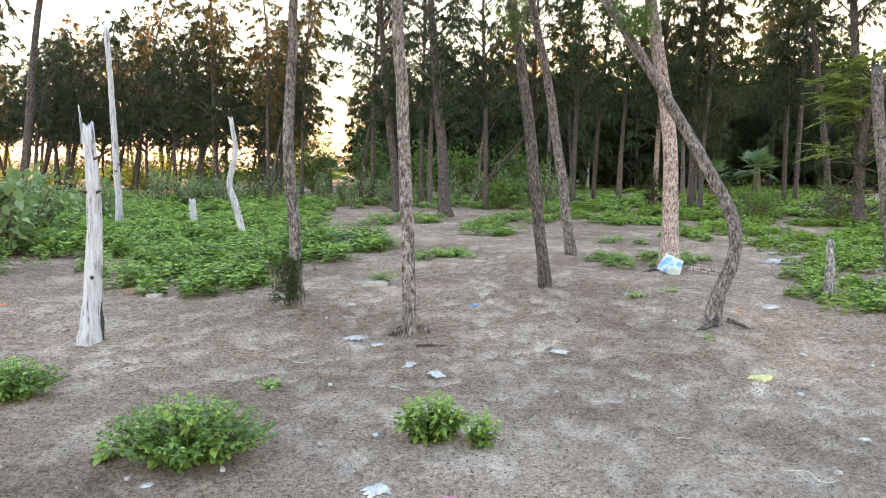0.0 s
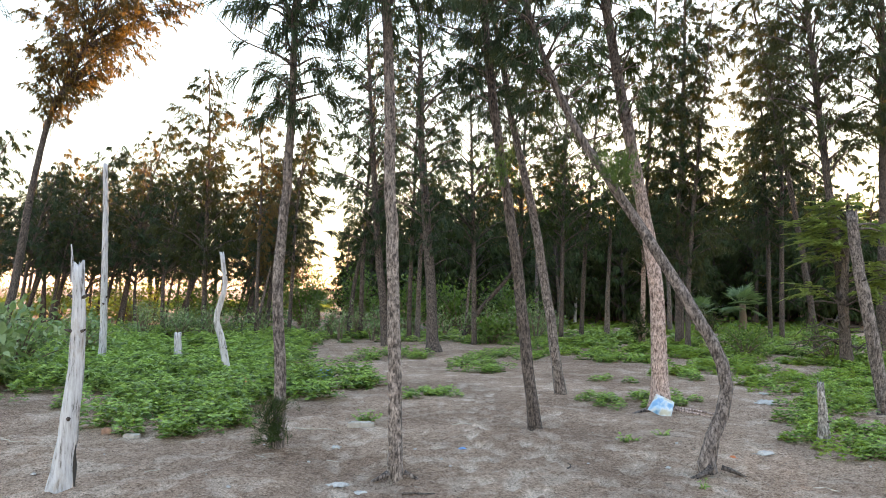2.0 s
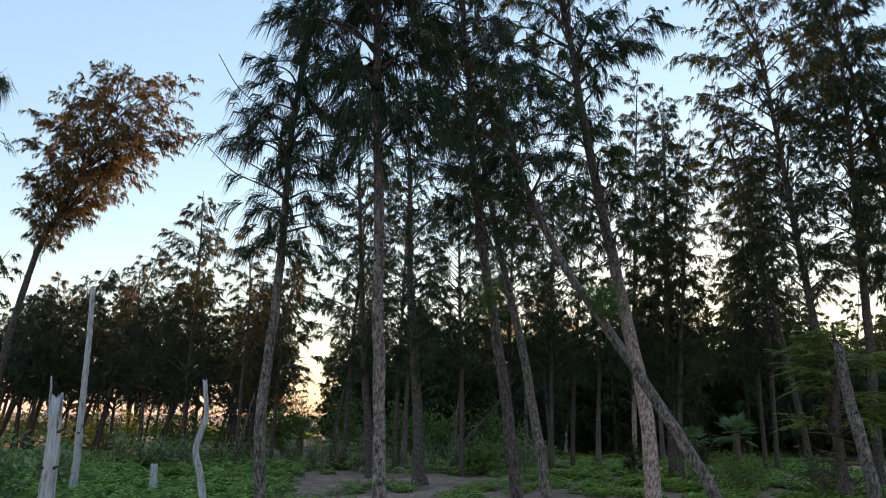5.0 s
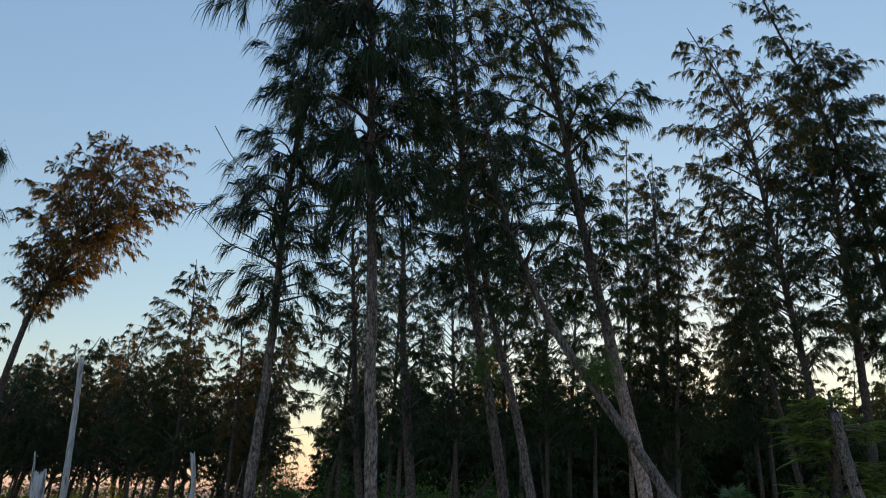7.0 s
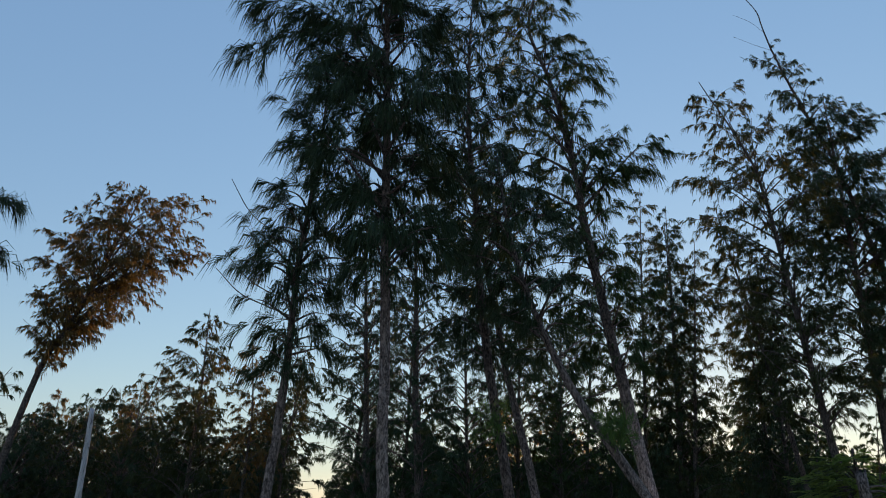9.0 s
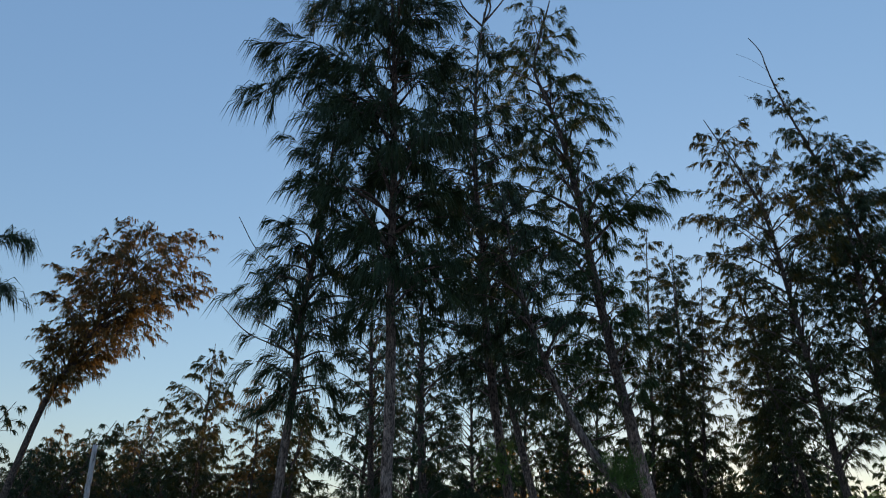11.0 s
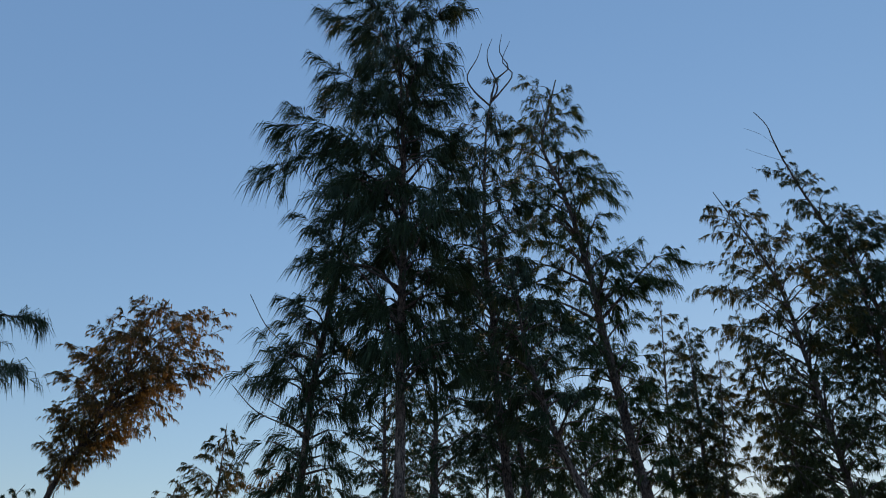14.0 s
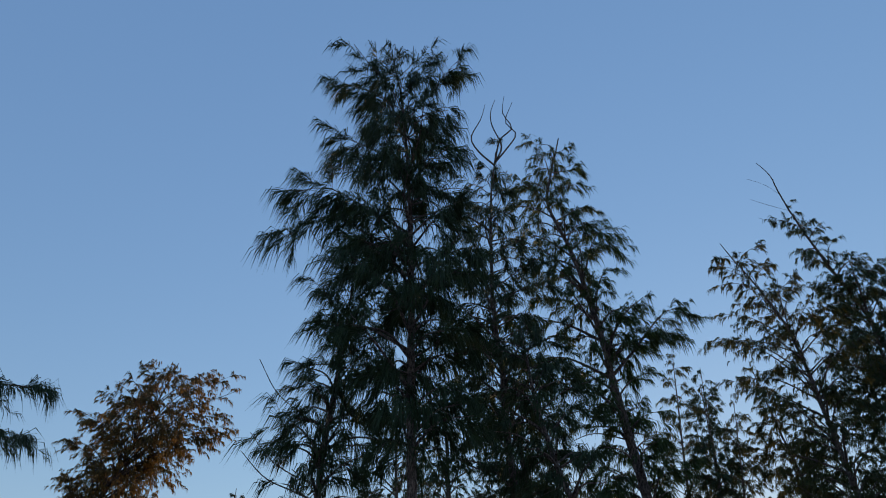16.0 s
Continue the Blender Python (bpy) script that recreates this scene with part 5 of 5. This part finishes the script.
needle_tuft(-1.55, 7.38, gz(-1.55, 7.38), "green casuarina sucker tuft around the trunk foot", 150, 0.075, 0.46, 0.15, needles_green)
needle_tuft(1.68, 6.72, 2.5, "fresh green needle tuft growing on the crooked trunk", 110, 0.11, 0.32, 0.15, needles_fresh)
needle_tuft(0.76, 8.62, 2.75, "fresh green needle tuft growing on a leaning trunk", 90, 0.12, 0.5, 0.16, needles_fresh)


# Litter, sticks and stones
def crumpled(name, label, x, y, w, d, h, mat, seed, turn=0.0, category="litter", tilt=0.0, group="scraps of litter"):
    r = np.random.default_rng(seed)
    n = 9
    u, v = np.meshgrid(np.linspace(-0.5, 0.5, n), np.linspace(-0.5, 0.5, n))
    e = 1 + 0.55 * r.normal(0, 0.5, (n, n)) * (np.maximum(abs(u), abs(v)) > 0.45)
    z = h * (0.35 + 0.6 * r.random((n, n)))
    z[[0, -1]] *= 0.3
    z[:, [0, -1]] *= 0.3
    top = np.stack([u * w * e, v * d * e, z], -1).reshape(-1, 3)
    low = top.copy()
    low[:, 2] = np.maximum(low[:, 2] - 0.004, -0.002)
    a = (np.arange(n - 1)[:, None] * n + np.arange(n - 1)).ravel()
    q = np.stack([a, a + 1, a + n + 1, a + n], 1)
    rim = list(range(n)) + [n * k + n - 1 for k in range(1, n)] + [n * n - 1 - k for k in range(1, n)] + [n * (n - 1 - k) for k in range(1, n - 1)]
    rim_q = [(rim[k], n * n + rim[k], n * n + rim[(k + 1) % len(rim)], rim[(k + 1) % len(rim)]) for k in range(len(rim))]
    me = mesh_of(name, np.vstack([top, low]), None, np.vstack([q, q[:, ::-1] + n * n, rim_q]), mat)
    ob = tagged(new(name, me), label, category, group)
    ob.matrix_basis = pose(x, y, gz(x, y) + 0.002, tilt, 0, turn)
    return ob


for k, (x, y, w, d, mat) in enumerate([(-0.74, 6.18, 0.2, 0.1, litter_white), (-0.55, 5.94, 0.14, 0.08, litter_white), (-0.24, 5.29, 0.14, 0.09, litter_white), (-0.05, 5.06, 0.16, 0.1, litter_white), (0.92, 5.76, 0.17, 0.08, litter_white),
                                       (3.28, 7.28, 0.22, 0.12, litter_white), (4.95, 10.94, 0.4, 0.3, litter_white), (4.28, 7.33, 0.16, 0.16, litter_white), (6.67, 13.18, 0.22, 0.16, litter_white), (-0.95, 7.57, 0.1, 0.1, litter_white),
                                       (2.16, 6.76, 0.05, 0.05, litter_white), (-0.37, 3.89, 0.05, 0.04, litter_white), (-0.3, 3.2, 0.12, 0.14, litter_white), (2.27, 3.82, 0.06, 0.03, litter_white), (-1.36, 3.24, 0.07, 0.05, litter_white), (4.6, 8.9, 0.18, 0.14, litter_white),
                                       (5.3, 11.8, 0.16, 0.14, litter_white), (-3.3, 6.3, 0.04, 0.04, litter_white), (-1.6, 6.0, 0.04, 0.03, litter_white), (3.1, 5.2, 0.06, 0.03, litter_white), (2.3, 4.6, 0.07, 0.04, litter_white), (2.75, 5.5, 0.08, 0.03, litter_white)]):
    crumpled("litter_scrap", "crumpled whitish plastic scrap lying on sand", x, y, w * 0.75, d * 0.75, 0.015 + 0.1 * w, mat, 400 + k, 40 * k)
crumpled("paper_scrap", "flat torn yellow paper on sand", 2.21, 4.94, 0.17, 0.13, 0.025, litter_yellow, 430, 10, "paper")
crumpled("pink_cloth", "pink fringed cloth scrap on sand", -0.08, 3.07, 0.28, 0.08, 0.02, litter_pink, 431, 4, "cloth")
crumpled("blue_scrap", "blue plastic scrap among herbs", -1.88, 13.27, 0.24, 0.14, 0.2, litter_blue, 432, 0)
crumpled("blue_scrap", "blue plastic scrap among herbs", -1.22, 12.83, 0.1, 0.08, 0.2, litter_blue, 433, 30)
crumpled("blue_scrap", "small blue plastic bit on sand", 0.33, 7.6, 0.05, 0.04, 0.02, litter_blue, 434, 30)
crumpled("orange_scrap", "orange and white plastic scrap among herbs", -2.9, 11.74, 0.12, 0.1, 0.24, litter_orange, 435, 0)
crumpled("orange_scrap", "orange plastic bit on sand", -4.54, 7.48, 0.1, 0.06, 0.02, litter_orange, 436, 0)
crumpled("orange_scrap", "small red-orange plastic bit on sand", 2.89, 7.11, 0.05, 0.05, 0.02, litter_orange, 437, 0)


def pouch(x, y):
    r = np.random.default_rng(440)
    n = 13
    u, v = np.meshgrid(np.linspace(-1, 1, n), np.linspace(-1, 1, n))
    swell = (1 - u ** 4) * (1 - v ** 4)
    wrinkle = 0.012 * np.sin(7 * u + 3 * v) + 0.01 * np.sin(9 * v - 4 * u) + r.normal(0, 0.004, (n, n))
    front = np.stack([u * 0.14 * (1 - 0.12 * v), v * 0.14, swell * (0.06 + wrinkle)], -1).reshape(-1, 3)
    back = front * (1, 1, -1)
    a = (np.arange(n - 1)[:, None] * n + np.arange(n - 1)).ravel()
    q = np.stack([a, a + 1, a + n + 1, a + n], 1)
    me = mesh_of("plastic_bag", np.vstack([front, back]), None, np.vstack([q, q[:, ::-1] + n * n]), bag_foil, True)
    ob = tagged(new("plastic_bag", me), "filled blue and white plastic bag leaning on the pink trunk", "bag")
    ob.matrix_basis = pose(x, y, gz(x, y) + 0.115, 52, 24, -16)


pouch(3.05, 9.78)


def stick(x, y, length, turn, radius, mat, seed, label="dry twig lying on sand", bend=0.12):
    r = np.random.default_rng(seed)
    c = spline([(-length / 2, 0, radius), (-length * 0.1, length * bend * r.normal(), radius * 1.2), (length * 0.2, length * bend * r.normal(), radius * 1.5), (length / 2, length * bend * r.normal(), radius)], 12)
    ob = tagged(new("twig", mesh_of("twig", *tube(c, np.linspace(radius, radius * 0.5, 12), 6, 0.1, r), mat, True)), label, "twig", "twigs on the sand")
    ob.matrix_basis = pose(x, y, gz(x, y) + 0.002, 0, 0, turn)


for k, a in enumerate([(-1.01, 5.4, 0.22, 10, 0.006, twig_pale), (-0.28, 4.71, 0.16, -25, 0.006, twig_pale), (-1.3, 8.5, 0.5, -15, 0.008, twig_pale), (-1.05, 4.35, 0.26, 22, 0.006, twig_brown), (-1.05, 4.68, 0.22, 3, 0.007, twig_brown),
                       (-0.09, 5.94, 0.26, 8, 0.011, bark_dark), (3.22, 6.0, 0.24, -15, 0.008, twig_pale), (-4.28, 7.72, 0.3, -25, 0.008, twig_pale), (1.75, 3.35, 0.24, -35, 0.005, twig_pale), (-3.55, 7.3, 0.16, 40, 0.007, twig_pale), (2.5, 5.1, 0.12, 30, 0.006, twig_pale),
                       (-2.35, 6.4, 0.14, 50, 0.006, twig_pale), (-0.9, 7.0, 0.16, -30, 0.006, twig_pale), (-1.6, 7.1, 0.18, -40, 0.006, twig_pale), (0.9, 4.1, 0.15, -50, 0.005, twig_brown), (1.3, 6.9, 0.2, 60, 0.008, bark_dark), (0.4, 8.8, 0.3, 20, 0.007, twig_pale)]):
    stick(*a, 450 + k)
rr_ = np.random.default_rng(9)
for k in range(70):
    x, y = rr_.uniform(-4.2, 4.0), rr_.uniform(3.0, 9.5)
    stick(x, y, rr_.uniform(0.04, 0.13), rr_.uniform(0, 180), rr_.uniform(0.002, 0.004), twig_brown if k % 3 else twig_pale, 500 + k)


def chunk(name, label, x, y, size, mat, seed, turn, category):
    r = np.random.default_rng(seed)
    bm = bmesh.new()
    bmesh.ops.create_cube(bm, size=1)
    bmesh.ops.bevel(bm, geom=bm.edges[:], offset=0.12, segments=2, affect="EDGES")
    for vert in bm.verts:
        vert.co = Vector([c * s for c, s in zip(vert.co, size)]) + Vector(r.normal(0, min(size) * 0.04, 3))
    me = bpy.data.meshes.new(name)
    bm.to_mesh(me)
    bm.free()
    me.materials.append(mat)
    ob = tagged(new(name, me), label, category)
    ob.matrix_basis = pose(x, y, gz(x, y) + size[2] * 0.4, 0, 0, turn)


chunk("brick_piece", "broken half brick lying on sand", -3.5, 8.15, (0.11, 0.09, 0.07), brick_red, 480, 20, "brick")
chunk("concrete_slab", "flat grey concrete slab lying on sand", -0.8, 8.68, (0.3, 0.12, 0.07), stone_grey, 481, 2, "slab")
chunk("stone", "small flat stone half sunk in sand", -3.15, 7.95, (0.16, 0.1, 0.05), stone_grey, 482, -10, "stone")
for k in range(60):
    x, y = rr_.uniform(-4.2, 4.0), rr_.uniform(2.9, 9.0)
    s = rr_.uniform(0.01, 0.026)
    chunk("pebble", "small pale shell or pebble on sand", x, y, (s * 1.3, s, s * 0.7), litter_white if k % 2 else stone_grey, 600 + k, rr_.uniform(0, 180), "pebble")

# Roots spreading from trunk feet
for k, (x, y, a, ln, r0, mat) in enumerate([(3.1, 10.15, 200, 0.55, 0.04, bark_grey), (3.3, 10.1, -20, 0.75, 0.022, bark_pink), (3.25, 10.0, -45, 0.8, 0.02, bark_pink), (2.45, 6.5, 215, 0.3, 0.03, bark_dark), (2.55, 6.52, -35, 0.24, 0.025, bark_dark), (-0.36, 6.38, 200, 0.16, 0.025, bark_grey), (-0.22, 6.4, -20, 0.14, 0.022, bark_grey)]):
    c = spline([(0, 0, 0.06), (ln * 0.45, 0.02, 0.03), (ln, 0.06 * (-1) ** k, -0.03)], 9)
    ob = tagged(new("root", mesh_of("root", *tube(c, np.linspace(r0, r0 * 0.35, 9), 8, 0.1, rr_), mat, True)), "surface root running out from a trunk foot", "root", "roots")
    ob.matrix_basis = pose(x, y, gz(x, y), 0, 0, a)


# Crumbs of sand, dry needles and leaf bits strewn over the near ground
def strewn(name, label, count, size, flat, mat, seed):
    r = np.random.default_rng(seed)
    y = 2.5 + 8.5 * r.random(count) ** 1.3
    x = r.uniform(-1, 1, count) * (1.2 + 0.55 * y)
    z = lump(x, y) * np.exp(-((x / 60) ** 2 + (y / 60) ** 2)) + 0.004
    s = size * r.uniform(0.4, 1.3, count) ** 1.5
    a = r.uniform(0, 6.28, count)
    o = np.stack([x, y, z], 1)
    u = np.stack([np.cos(a), np.sin(a), r.normal(0, 0.15, count)], 1) * s[:, None]
    w = np.stack([-np.sin(a), np.cos(a), r.normal(0, 0.15, count)], 1) * (s * flat)[:, None]
    up = np.zeros_like(o)
    up[:, 2] = s * min(flat, 0.7) * r.uniform(0.6, 1.4, count)
    v = np.stack([o - u, o + w, o + u * 0.8 - w * 0.9, o + up], 1).reshape(-1, 3)
    k = np.arange(count) * 4
    t = np.vstack([np.stack([k, k + 1, k + 3], 1), np.stack([k + 1, k + 2, k + 3], 1), np.stack([k + 2, k, k + 3], 1)])
    return tagged(new(name, mesh_of(name, v, t, None, mat)), label, "ground litter", kind="stuff")


crumb_brown = plain_material("crumb_brown", (0.12, 0.08, 0.055), 0.95, 0.45, 9, 0.1)
crumb_sand = plain_material("crumb_sand", (0.3, 0.235, 0.19), 0.95, 0.4, 9, 0.1)
strewn("sand_crumb", "small clods of grey-brown sand", 5000, 0.009, 0.8, crumb_sand, 701)
strewn("leaf_bit", "dark dry leaf bits and needles on the sand", 15000, 0.01, 0.45, crumb_brown, 702)
strewn("dry_needle", "dry brown needles strewn on the sand", 6000, 0.03, 0.06, twig_brown, 703)
